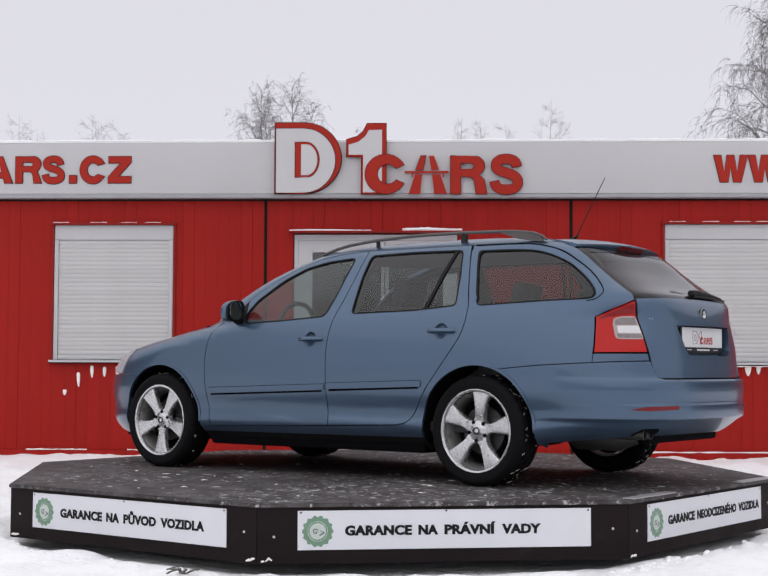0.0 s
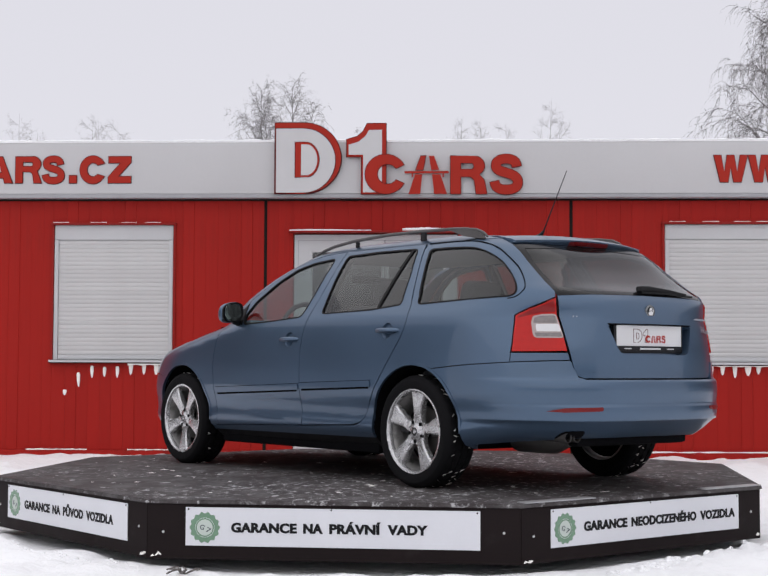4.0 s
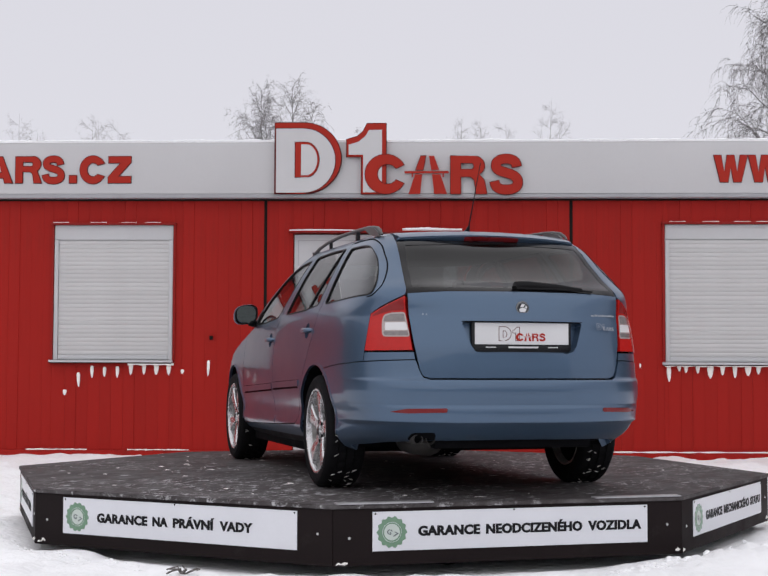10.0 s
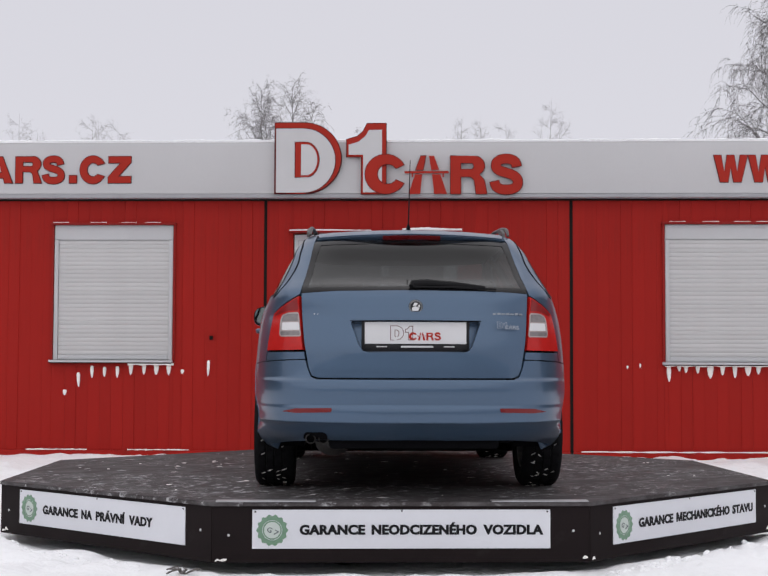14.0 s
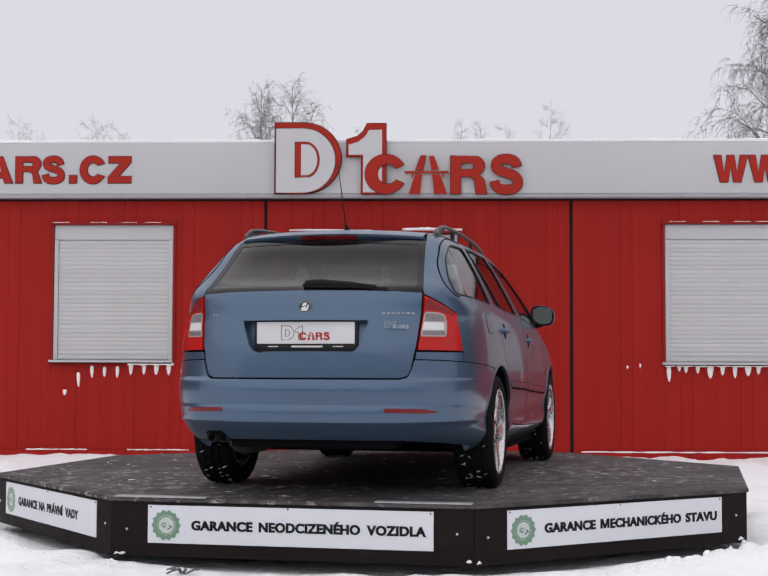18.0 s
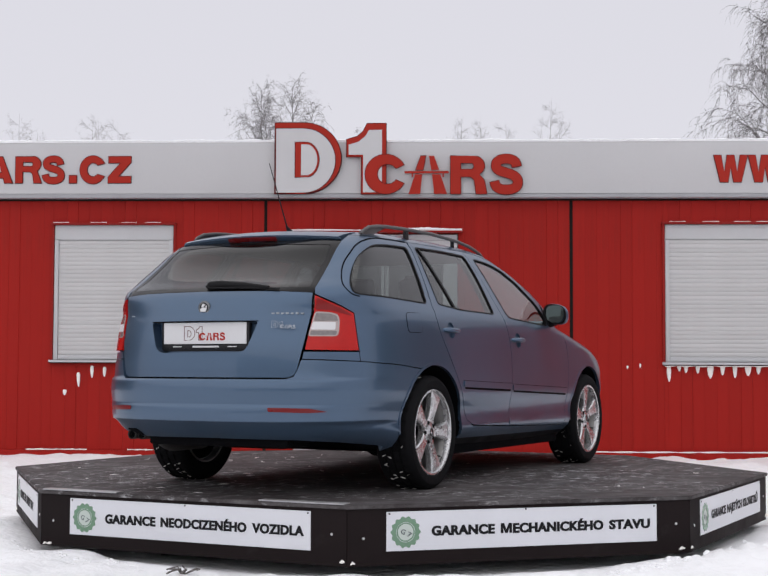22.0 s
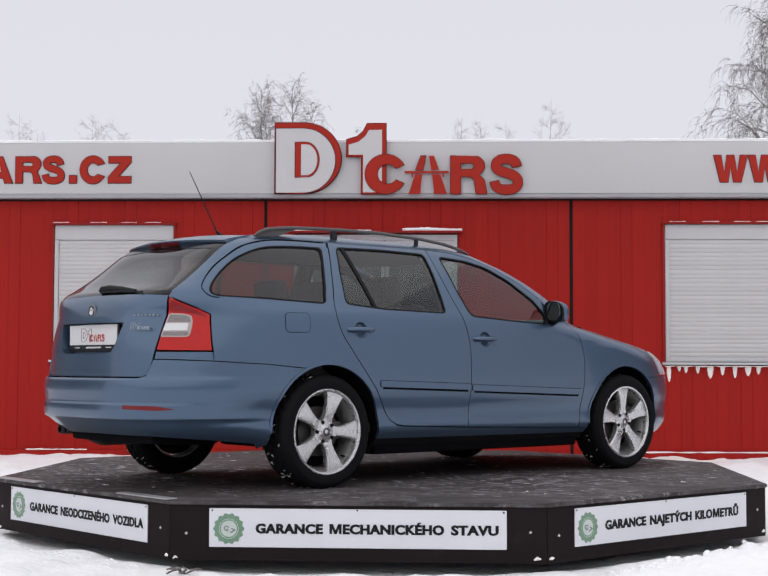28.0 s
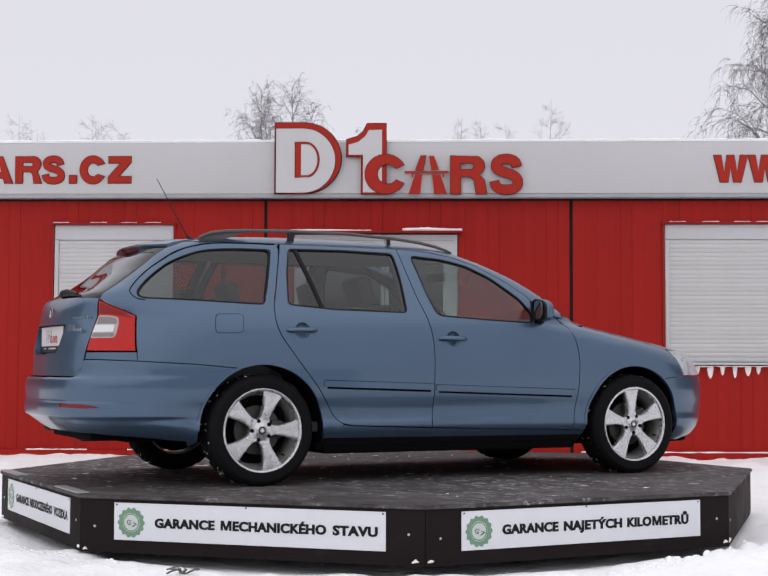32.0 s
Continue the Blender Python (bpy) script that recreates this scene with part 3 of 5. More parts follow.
def shutter(x0, x1, z0, z1):
    s = part("roller_shutter", box(x0, x1, 0.012, 0.03, z0, z1), PVC, office, "closed white roller shutter")
    part("shutter_box", box(x0 + 0.002, x1 - 0.002, -0.008, 0.012, z1 - 0.145, z1, 0.006), PVC, s)
    part("guide_rail", box(x0 + 0.002, x0 + 0.042, -0.012, 0.012, z0, z1 - 0.147, 0.004), PVC, s)
    part("guide_rail", box(x1 - 0.042, x1 - 0.002, -0.012, 0.012, z0, z1 - 0.147, 0.004), PVC, s)
    top = z1 - 0.150
    count = 27
    h = (top - z0 - 0.05) / count
    bm = bmesh.new()
    w = x1 - x0 - 0.09
    prof = [(-0.0005, 0.0), (-0.0022, 0.002), (-0.0042, h * 0.5), (-0.0034, h - 0.003), (-0.0016, h - 0.0003)]
    a, b = [bm.verts.new((0, y, z)) for y, z in prof], [bm.verts.new((w, y, z)) for y, z in prof]
    for k in range(4):
        bm.faces.new((a[k], b[k], b[k + 1], a[k + 1]))
    mesh = finish("slat", bm, SHUTTER, True, 50)
    for i in range(count):
        ob = new("slat", mesh)
        ob.parent, ob.location = s, (x0 + 0.045, 0.006, z0 + 0.05 + i * h)
    part("end_bar", box(x0 + 0.045, x1 - 0.045, -0.006, 0.012, z0 + 0.006, z0 + 0.048, 0.003), PVC, s)
    # red reveal and sill
    for q in ((x0 - 0.025, x0 - 0.002, z0, z1 + 0.02), (x1 + 0.002, x1 + 0.025, z0, z1 + 0.02)):
        part("window_trim", box(q[0], q[1], -0.022, 0.012, q[2], q[3], 0.003), RED_DARK, s)
    part("drip_cap", box(x0 - 0.03, x1 + 0.03, -0.045, 0.012, z1 + 0.002, z1 + 0.022, 0.003), RED_DARK, s)
    part("window_sill", box(x0 - 0.03, x1 + 0.005, -0.070, 0.012, z0 - 0.024, z0 - 0.002, 0.003), PVC, s, "white metal window sill")
    part("sill_edge", box(x0 - 0.028, x1 + 0.003, -0.066, 0.0, z0 - 0.034, z0 - 0.025, 0.002), SEAM, s)
    rng = random.Random(int(x0 * 10))
    for k in range(4):
        a = x0 - 0.02 + (x1 - x0) * (k / 4 + 0.08 * rng.random())
        pts = [(a + 0.16 * i / 8, -0.035, z1 + 0.024) for i in range(9)]
        part("snow_line", tube(pts, [0.001 + 0.0055 * rng.random() for _ in pts], 5), ICE, s, "strip of snow on the drip cap")


shutter(-3.250, -2.074, 1.062, 2.384)
shutter(2.712, 3.888, 1.056, 2.390)


def drip(x, z, w, h):
    """A frozen run of snow stuck on the wall."""
    rng = random.Random(int(x * 1000))
    lean = 0.012 * (rng.random() - 0.5)
    pts = [(x + lean * i / 9, -0.010, z + h * (0.55 - 1.1 * i / 9)) for i in range(10)]
    bm = tube(pts, [w * k * (0.9 + 0.2 * rng.random()) for k in (0.30, 0.46, 0.50, 0.48, 0.46, 0.42, 0.38, 0.32, 0.22, 0.08)], 10)
    for v in bm.verts:
        v.co.y = -0.010 + (v.co.y + 0.010) * 0.55
    part("frozen_drip", bm, ICE, office, "white run of frozen snow under the sill")


for x, z, w, h in ((-3.125, .744, .04, .05), (-2.996, .869, .035, .13), (-2.862, .945, .035, .11), (-2.737, .945, .035, .09), (-2.611, .945, .035, .10), (-2.477, .970, .04, .10),
                   (-2.347, .970, .04, .09), (-2.226, .968, .05, .09), (-2.106, .970, .045, .10), (-1.971, .950, .035, .04), (-1.716, .983, .03, .14),
                   (2.741, .950, .045, .15), (2.84, .996, .04, .05), (2.905, .990, .04, .07), (3.02, .985, .04, .07), (3.139, .965, .06, .12), (3.256, .980, .045, .09), (3.373, .965, .045, .11),
                   (3.500, .975, .06, .09), (3.60, .985, .045, .08), (2.347, 1.005, .02, .03), (2.469, 1.020, .02, .04)):
    drip(x, z, w, h)
part("snow_shelf", tube([(-2.50 + 0.45 * i / 10, -0.05, 1.018 + 0.004 * (i % 3)) for i in range(11)], 0.012, 6), ICE, office, "ridge of ice under the sill")
part("snow_shelf", tube([(2.70 + 1.2 * i / 20, -0.05, 1.020 + 0.004 * (i % 3)) for i in range(21)], 0.012, 6), ICE, office, "ridge of ice under the sill")
part("wall_bracket", box(-1.705, -1.675, -0.05, 0.0, 1.262, 1.30, 0.006), SEAM, office, "small dark bracket on the red wall")


def entrance():
    d = part("entrance_door", prism([(-0.885, 0.07), (0.706, 0.07), (0.706, 2.292), (-0.885, 2.292)], 0.06,
                                    holes=[[(-0.715, 0.40), (-0.715, 2.128), (-0.03, 2.128), (-0.03, 0.40)], [(0.03, 0.40), (0.03, 2.128), (0.575, 2.128), (0.575, 0.40)]]), PVC, office,
             "white glazed double door under a snowy ledge", m=pose(0, 0.01, 0), smooth=False)
    for x0, x1 in ((-0.722, -0.024), (0.024, 0.582)):
        p = part("pane", box(x0, x1, 0.03, 0.036, 0.395, 2.135), PANE, d)
        p.visible_shadow = False
        for q in ((x0 - 0.012, x0 + 0.014, 0.39, 2.14), (x1 - 0.014, x1 + 0.012, 0.39, 2.14)):
            part("glazing_bead", box(q[0], q[1], -0.008, 0.004, q[2], q[3], 0.003), PVC, d)
        part("glazing_bead", box(x0, x1, -0.008, 0.004, 2.118, 2.142, 0.003), PVC, d)
    part("leaf_joint", box(-0.003, 0.003, -0.004, 0.02, 0.1, 2.24), SEAM, d)
    part("frame_joint", box(-0.850, -0.843, -0.003, 0.02, 0.1, 2.235), FASCIA_LIP, d)
    part("frame_joint", box(-0.850, 0.672, -0.003, 0.02, 2.232, 2.238), FASCIA_LIP, d)
    part("door_handle", box(-0.075, -0.045, -0.05, 0.0, 1.0, 1.18, 0.008), CHROME, d)
    # dark panel standing in for the unlit room behind the panes
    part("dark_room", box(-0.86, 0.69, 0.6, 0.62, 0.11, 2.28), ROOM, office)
    part("notice", box(-0.852, -0.735, -0.006, 0.0, 1.85, 1.985), BOARD, d, "white notice sheet on the frame")
    for k in range(2):
        part("notice_lines", box(-0.84, -0.75, -0.008, -0.006, 1.93 - 0.03 * k, 1.936 - 0.03 * k), INK, d)
    ledge = part("door_ledge", box(-0.935, 0.755, -0.10, 0.01, 2.306, 2.322, 0.003), RED_DARK, office, "thin red ledge above the door")
    rng = random.Random(9)
    for x0, x1, h in ((-0.93, -0.13, 0.010), (0.17, 0.75, 0.02)):
        pts = [(x0 + (x1 - x0) * i / 24, -0.05, 2.322 + h * 0.6) for i in range(25)]
        part("ledge_snow", tube(pts, [h * (0.5 + 0.7 * math.sin(math.pi * min(1, (i + 1) / 20)) * (0.6 + 0.5 * rng.random())) + 0.003 for i in range(25)], 7), SNOW, ledge, "strip of snow lying on the ledge")


entrance()


# ---- birches behind the office ----
def tube_add(verts, faces, pts, radii, sides):
    base = len(verts)
    for i, p in enumerate(pts):
        d = pts[min(i + 1, len(pts) - 1)] - pts[max(i - 1, 0)]
        d = d / (np.linalg.norm(d) + 1e-9)
        u = np.cross(d, (0.3, 0.9, 0.1))
        u /= np.linalg.norm(u) + 1e-9
        w = np.cross(d, u)
        for k in range(sides):
            a = 2 * math.pi * k / sides
            verts.append(tuple(p + radii[i] * (u * math.cos(a) + w * math.sin(a))))
    for i in range(len(pts) - 1):
        for k in range(sides):
            a, b = base + i * sides + k, base + i * sides + (k + 1) % sides
            faces.append((a, b, b + sides, a + sides))


def birch(x, y, height, seed, reach=1.0, limbs=26, droop=1.0, twig=TWIG, label="leafless birch with frosted drooping twigs", low=0.3, lean=0.0, thin=1.0, bunch=7, fall=0.7, spread=0.32, base=0.05, sparse=0.0, rise=0.75, bend=0.02):
    rng = np.random.default_rng(seed)
    wood, fine = ([], []), ([], [])

    def branch(p, d, length, r, level):
        steps = 7 if level == 0 else 5
        pts, q = [p], p
        for i in range(steps):
            d = d + rng.normal(0, (0.03, 0.13, 0.2, 0.25)[level], 3)
            d[2] += (0.05, bend, -0.10 * droop, -0.26 * droop)[level]
            d = d / np.linalg.norm(d)
            q = q + d * length / steps
            pts.append(q)
        radii = [r * (1 - (0.97 if level == 0 else 0.85) * i / steps) for i in range(steps + 1)]
        tube_add(*(wood if level == 0 else fine), pts, radii, (7, 4, 3, 3)[level])
        return pts
    trunk = branch(np.array((0.0, 0, 0)), np.array((lean, 0, 1.0)), height, height * 0.011 * thin, 0)
    for i in range(limbs):
        f = low + (0.97 - low) * (i + rng.random()) / limbs
        k = f * 7
        j = min(int(k), 6)
        p = trunk[j] + (trunk[j + 1] - trunk[j]) * (k - j)
        a = i * 2.4 + rng.normal(0, 0.3)
        up = rise + 0.5 * rng.random()
        ln = reach * height * (spread * (1 - f) ** fall + base) * (0.8 + 0.4 * rng.random())
        limb = branch(p, np.array((math.cos(a), math.sin(a), up)), ln, 0.0035 * height * (1.1 - f) * thin + 0.006, 1)
        full = bunch if f > sparse else 2
        for b in range(full):
            g = 1 + rng.random() * 4
            j = min(int(g), 4)
            p2 = limb[j] + (limb[j + 1] - limb[j]) * (g - j)
            d2 = (limb[j + 1] - limb[j]) / (np.linalg.norm(limb[j + 1] - limb[j]) + 1e-9) + rng.normal(0, 0.55, 3)
            small = min(1.0, 0.45 + 1.3 * (1 - f))
            br = branch(p2, d2, ln * (0.35 + 0.25 * rng.random()) + 0.15 * small, 0.010 * thin, 2)
            for c in range(full + 1):
                j = int(rng.integers(1, 6))
                d3 = (br[j] - br[j - 1]) / (np.linalg.norm(br[j] - br[j - 1]) + 1e-9) + rng.normal(0, 0.6, 3)
                branch(br[j], d3, (0.28 + 0.5 * rng.random()) * (0.75 * small if droop < 1 else 1), 0.0062 * thin, 3)
    tree = empty("birch", pose(x, y, 0), label, "tree", "birches behind the office")
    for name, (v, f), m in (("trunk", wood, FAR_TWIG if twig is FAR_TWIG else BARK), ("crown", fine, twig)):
        me = bpy.data.meshes.new(name)
        me.from_pydata(v, [], f)
        me.materials.append(m)
        ob = new(name, me)
        ob.parent = tree
        if name == "crown":
            tagged(ob, kind="stuff")


for x, y, h, seed, reach, lean in ((-4.42, 42.5, 11.35, 11, .48, 0), (-3.30, 42.9, 11.75, 23, .46, 0), (-2.75, 42.2, 10.6, 5, .40, .035), (-4.05, 43.4, 11.1, 31, .48, 0), (-4.90, 43.4, 10.1, 33, .48, -.02)):
    birch(x, y, h, seed, reach * 1.42, 46, .9, MID_TWIG, lean=lean, thin=.75, bunch=6, sparse=.6, rise=2.0, bend=-.09)
birch(11.25, 28.6, 13.8, 8, 0.61, 32, 1.8, low=0.36, thin=.8, bunch=14, fall=1.14, spread=.5, base=.03, rise=.62, label="tall leafless birch with long hanging frosted twigs")
FAR = "distant bare birch paled by hoar frost and painted haze"
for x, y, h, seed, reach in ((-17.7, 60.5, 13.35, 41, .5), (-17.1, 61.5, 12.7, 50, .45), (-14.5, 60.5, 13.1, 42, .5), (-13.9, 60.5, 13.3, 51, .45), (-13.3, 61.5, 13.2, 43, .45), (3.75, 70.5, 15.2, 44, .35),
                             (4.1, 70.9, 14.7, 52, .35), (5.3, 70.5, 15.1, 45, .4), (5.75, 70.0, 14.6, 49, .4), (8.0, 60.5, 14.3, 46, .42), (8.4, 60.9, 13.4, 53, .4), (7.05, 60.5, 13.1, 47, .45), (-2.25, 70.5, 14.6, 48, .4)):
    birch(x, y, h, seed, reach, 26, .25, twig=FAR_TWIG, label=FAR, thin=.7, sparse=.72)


# ---- the turntable ----
TOP = 0.32
APOTHEM = 2.300
FACE = -82.164
turntable = empty("turntable", pose(0, 0, 0), "low octagonal black display turntable with white sign boards", "turntable")


def badge(parent, x, z):
    """A green toothed seal with scribbled bars in its middle."""
    ring = []
    for k in range(96):
        a = 2 * math.pi * k / 96
        r = 0.075 + 0.0045 * math.cos(14 * a)
        ring.append((x + r * math.cos(a), z + r * math.sin(a)))
    part("seal", prism(ring, 0.002, holes=[arc(x, z, 0.050, 0, 360, 40)[:-1]]), GREEN, parent, "toothed green seal", smooth=False, m=pose(0, -0.0065, 0))
    part("seal_ring", prism(arc(x, z, 0.0475, 0, 360, 40)[:-1], 0.0015, holes=[arc(x, z, 0.041, 0, 360, 40)[:-1]]), GREEN, parent, smooth=False, m=pose(0, -0.006, 0))
    part("seal_face", prism(arc(x, z, 0.0405, 0, 360, 40)[:-1], 0.001), GREEN_PALE, parent, smooth=False, m=pose(0, -0.0055, 0))
    for text, a, b in (("G", -0.029, -0.004), ("7", 0.004, -0.019)):
        part("seal_mark", words(text, 0.024, 0.026, 0.001, 0.01), SEAL_INK, parent, "dark printed sign in the seal", smooth=False, m=pose(x + a, -0.006, z + b, 0, 25, 0))


def octagon(r, n=8):
    return [(r * math.cos(radians(FACE + 22.5 + 45 * k)), r * math.sin(radians(FACE + 22.5 + 45 * k))) for k in range(n)]


def build_turntable():
    bm = bmesh.new()
    R = APOTHEM / math.cos(radians(22.5))
    lo, hi = [bm.verts.new((x, y, TOP - 0.021)) for x, y in octagon(R + 0.012)], [bm.verts.new((x, y, TOP)) for x, y in octagon(R + 0.012)]
    bm.faces.new(hi)
    bm.faces.new(list(reversed(lo)))
    for k in range(8):
        bm.faces.new((lo[k], lo[(k + 1) % 8], hi[(k + 1) % 8], hi[k]))
    bmesh.ops.bevel(bm, geom=bm.edges[:], offset=0.004, segments=2, affect="EDGES")
    part("deck", bm, DECK, turntable, "black plywood deck dusted with frost and scraped snow")
    part("underframe", box(-1.5, 1.5, -1.5, 1.5, -0.02, 0.10), VOID, turntable)
    side = 2 * APOTHEM * math.tan(radians(22.5))
    lines = {-1: ("GARANCE NA PŮVOD VOZIDLA", 1.11), 0: ("GARANCE NA PRÁVNÍ VADY", 1.0), 1: ("GARANCE NEODCIZENÉHO VOZIDLA", 1.226),
             2: ("GARANCE MECHANICKÉHO STAVU", 1.222), 3: ("GARANCE NAJETÝCH KILOMETRŮ", 1.18)}
    for k in range(-1, 7):
        m = pose(0, 0, 0, 0, 0, FACE + 90 + 45 * k) @ pose(0, -APOTHEM, 0)
        s = side / 2
        skirt = part("skirt_board", box(-s + 0.002, s - 0.002, 0.0, 0.018, 0.018, TOP - 0.022, 0.003), SKIRT, turntable, m=m)
        part("corner_post", box(-0.03, 0.03, -0.03, 0.03, 0.02, TOP - 0.023), SKIRT, turntable, m=m @ pose(-s + 0.0, 0.07, 0))
        for x in (-s + 0.085, s - 0.085):
            part("screw_head", lathe([(0, -0.004), (0.006, -0.003), (0.0075, 0.0)], 10), STEEL, skirt, m=pose(x, 0, 0.155 + 0.02 * (x > 0)))
        rng = random.Random(30 + k)
        for x in (-s + 0.03, -s + 0.06, s - 0.05, s - 0.025):
            if rng.random() < 0.6:
                z, w = 0.022 + 0.03 * rng.random(), 0.008 + 0.012 * rng.random()
                part("frozen_splash", tube([(x - w, -0.001, z), (x, -0.002, z + w * rng.random()), (x + w, -0.001, z + 0.3 * w)], [0.003, 0.005 + 0.005 * rng.random(), 0.003], 7), ICE, skirt, "white splash of frozen snow")
        if k in lines:
            b = part("sign_board", box(-0.75, 0.75, -0.005, -0.0005, 0.088, 0.282, 0.001), BOARD, skirt, "white sign board with black lettering", smooth=False)
            text, w = lines[k]
            # lettering and seal belong to the board
            badge_at = (-0.75 + 0.100, 0.180)
            for bm, x in word_parts(text, w, 0.047, 0.001, 0.045):
                part("lettering", embolden(bm, 0.0020), INK, skirt, "black printed capitals", m=pose(-0.751 + 0.237 + x, -0.0055, 0.160), smooth=False)
            badge(skirt, *badge_at)
            for x, z in ((-0.735, 0.272), (0.735, 0.272), (0.0, 0.276)):
                part("board_screw", lathe([(0, -0.003), (0.004, -0.002), (0.005, 0.0)], 8), SKIRT, skirt, m=pose(x, -0.005, z))
    # aluminium kerb strips where the wheels roll on
    m = pose(0, 0, 0, 0, 0, FACE + 90 + 45) @ pose(0, -APOTHEM, 0)
    for a, b in ((-side / 2 + 0.02, -side / 2 + 0.52), (side / 2 - 0.50, side / 2 - 0.01)):
        part("edge_strip", box(a, b, -0.016, 0.05, TOP + 0.001, TOP + 0.008, 0.002), ALU, turntable, "worn aluminium strip on the deck edge", m=m)
    # flat crusts of frozen snow and a few crumbs, thrown off the tyres
    rng = random.Random(6)
    for k in range(150):
        a, r = rng.random() * 360, 2.2 * math.sqrt(rng.random())
        x, y, w = r * math.cos(radians(a)), r * math.sin(radians(a)), 0.004 + 0.020 * rng.random() ** 2
        bm = bmesh.new()
        n = 9
        low = [bm.verts.new((w * (0.55 + 0.6 * rng.random()) * math.cos(2 * math.pi * i / n) * 1.9, w * (0.4 + 0.7 * rng.random()) * math.sin(2 * math.pi * i / n), 0)) for i in range(n)]
        top = bm.verts.new((0, 0, 0.0025 + 0.12 * w * rng.random()))
        for i in range(n):
            bm.faces.new((low[i], low[(i + 1) % n], top))
        part("snow_crumb", bm, ICE if k % 3 == 0 else FROST, turntable, m=pose(x, y, TOP + 0.0005, 0, 0, rng.random() * 360))


build_turntable()


def debris():
    t = empty("frozen_clump", pose(-0.984, -2.50, -0.03), "small grey clump of frozen slush and twigs", "debris")
    rng = random.Random(3)
    for k in range(9):
        a = rng.random() * 360
        part("stick", tube([(0, 0, 0.01), (0.05 * math.cos(a) + 0.02, 0.03 * math.sin(a), 0.03 + 0.02 * rng.random()), (0.09 * math.cos(a), 0.06 * math.sin(a), 0.02 + 0.03 * rng.random())], 0.004, 5),
             BARK, t)
    bm = bmesh.new()
    bmesh.ops.create_icosphere(bm, subdivisions=2, radius=0.04)
    for v in bm.verts:
        v.co *= 0.8 + 0.5 * rng.random()
        v.co.z *= 0.5
    part("slush", bm, SNOW, t)


debris()


# ---- the car: its body's surface ----
def smooth(table):
    """A smooth curve through the (z, value) rows of a table."""
    xs = np.array([r[0] for r in table], float)
    ys = np.array([r[1] for r in table], float)
    h, d = np.diff(xs), np.diff(ys) / np.diff(xs)
    m = np.zeros(len(xs))
    m[0], m[-1] = d[0], d[-1]
    for i in range(1, len(xs) - 1):
        if d[i - 1] * d[i] > 0:
            w1, w2 = 2 * h[i] + h[i - 1], h[i] + 2 * h[i - 1]
            m[i] = (w1 + w2) / (w1 / d[i - 1] + w2 / d[i])

    def at(x):
        x = min(max(x, xs[0]), xs[-1])
        i = min(max(int(np.searchsorted(xs, x)) - 1, 0), len(xs) - 2)
        t = (x - xs[i]) / h[i]
        return float(ys[i] * (1 + 2 * t) * (1 - t) ** 2 + m[i] * h[i] * t * (1 - t) ** 2
                     + ys[i + 1] * t * t * (3 - 2 * t) + m[i + 1] * h[i] * t * t * (t - 1))
    return at


# The car's body as a stack of plan outlines: half width, tail and nose over the height.
WIDTH = smooth([(.15, .70), (.20, .775), (.26, .835), (.31, .866), (.345, .872), (.38, .862), (.43, .864), (.50, .878), (.55, .884), (.65, .884),
                (.78, .876), (.90, .862), (.97, .846), (1.03, .818), (1.2, .730), (1.36, .632), (1.40, .600), (1.425, .560),
                (1.445, .500), (1.46, .42), (1.472, .30), (1.482, .12)])
TAIL = smooth([(.15, -2.28), (.62, -2.340), (.757, -2.338), (.872, -2.320), (.99, -2.292), (1.045, -2.270), (1.075, -2.245), (1.14, -2.125),
               (1.23, -1.995), (1.37, -1.825), (1.41, -1.72), (1.43, -1.60), (1.45, -1.40), (1.465, -1.15), (1.475, -.95), (1.482, -.75)])
TAIL_BUMPER = smooth([(.20, -1.9), (.25, -2.12), (.30, -2.238), (.375, -2.350), (.388, -2.370), (.398, -2.386), (.44, -2.391), (.474, -2.388),
                      (.482, -2.381), (.56, -2.385), (.606, -2.378), (.625, -2.355), (.72, -2.345)])
NOSE = smooth([(.18, 2.00), (.22, 2.12), (.30, 2.17), (.5, 2.204), (.62, 2.19), (.70, 2.15), (.77, 2.06), (.83, 1.86), (.87, 1.66), (.91, 1.46),
               (.96, 1.20), (.99, 1.09), (1.02, 1.03), (1.126, .88), (1.224, .71), (1.308, .525), (1.36, .38), (1.40, .26), (1.43, .08), (1.45, -.10),
               (1.465, -.28), (1.475, -.42), (1.482, -.6)])
TAIL_CORNER = smooth([(.15, .72), (.95, .75), (1.05, .60), (1.15, .44), (1.25, .38), (1.5, .38)])
TAIL_SQUARE = smooth([(.95, 3.0), (1.2, 4.0), (1.4, 4.0)])
TUCK = smooth([(.20, .16), (.30, .050), (.375, .016), (.388, .011), (.398, 0), (.72, 0)])
NOSE_CORNER = smooth([(.15, .75), (.75, .85), (.95, .80), (1.02, .48), (1.3, .38), (1.5, .35)])
_outlines = {}


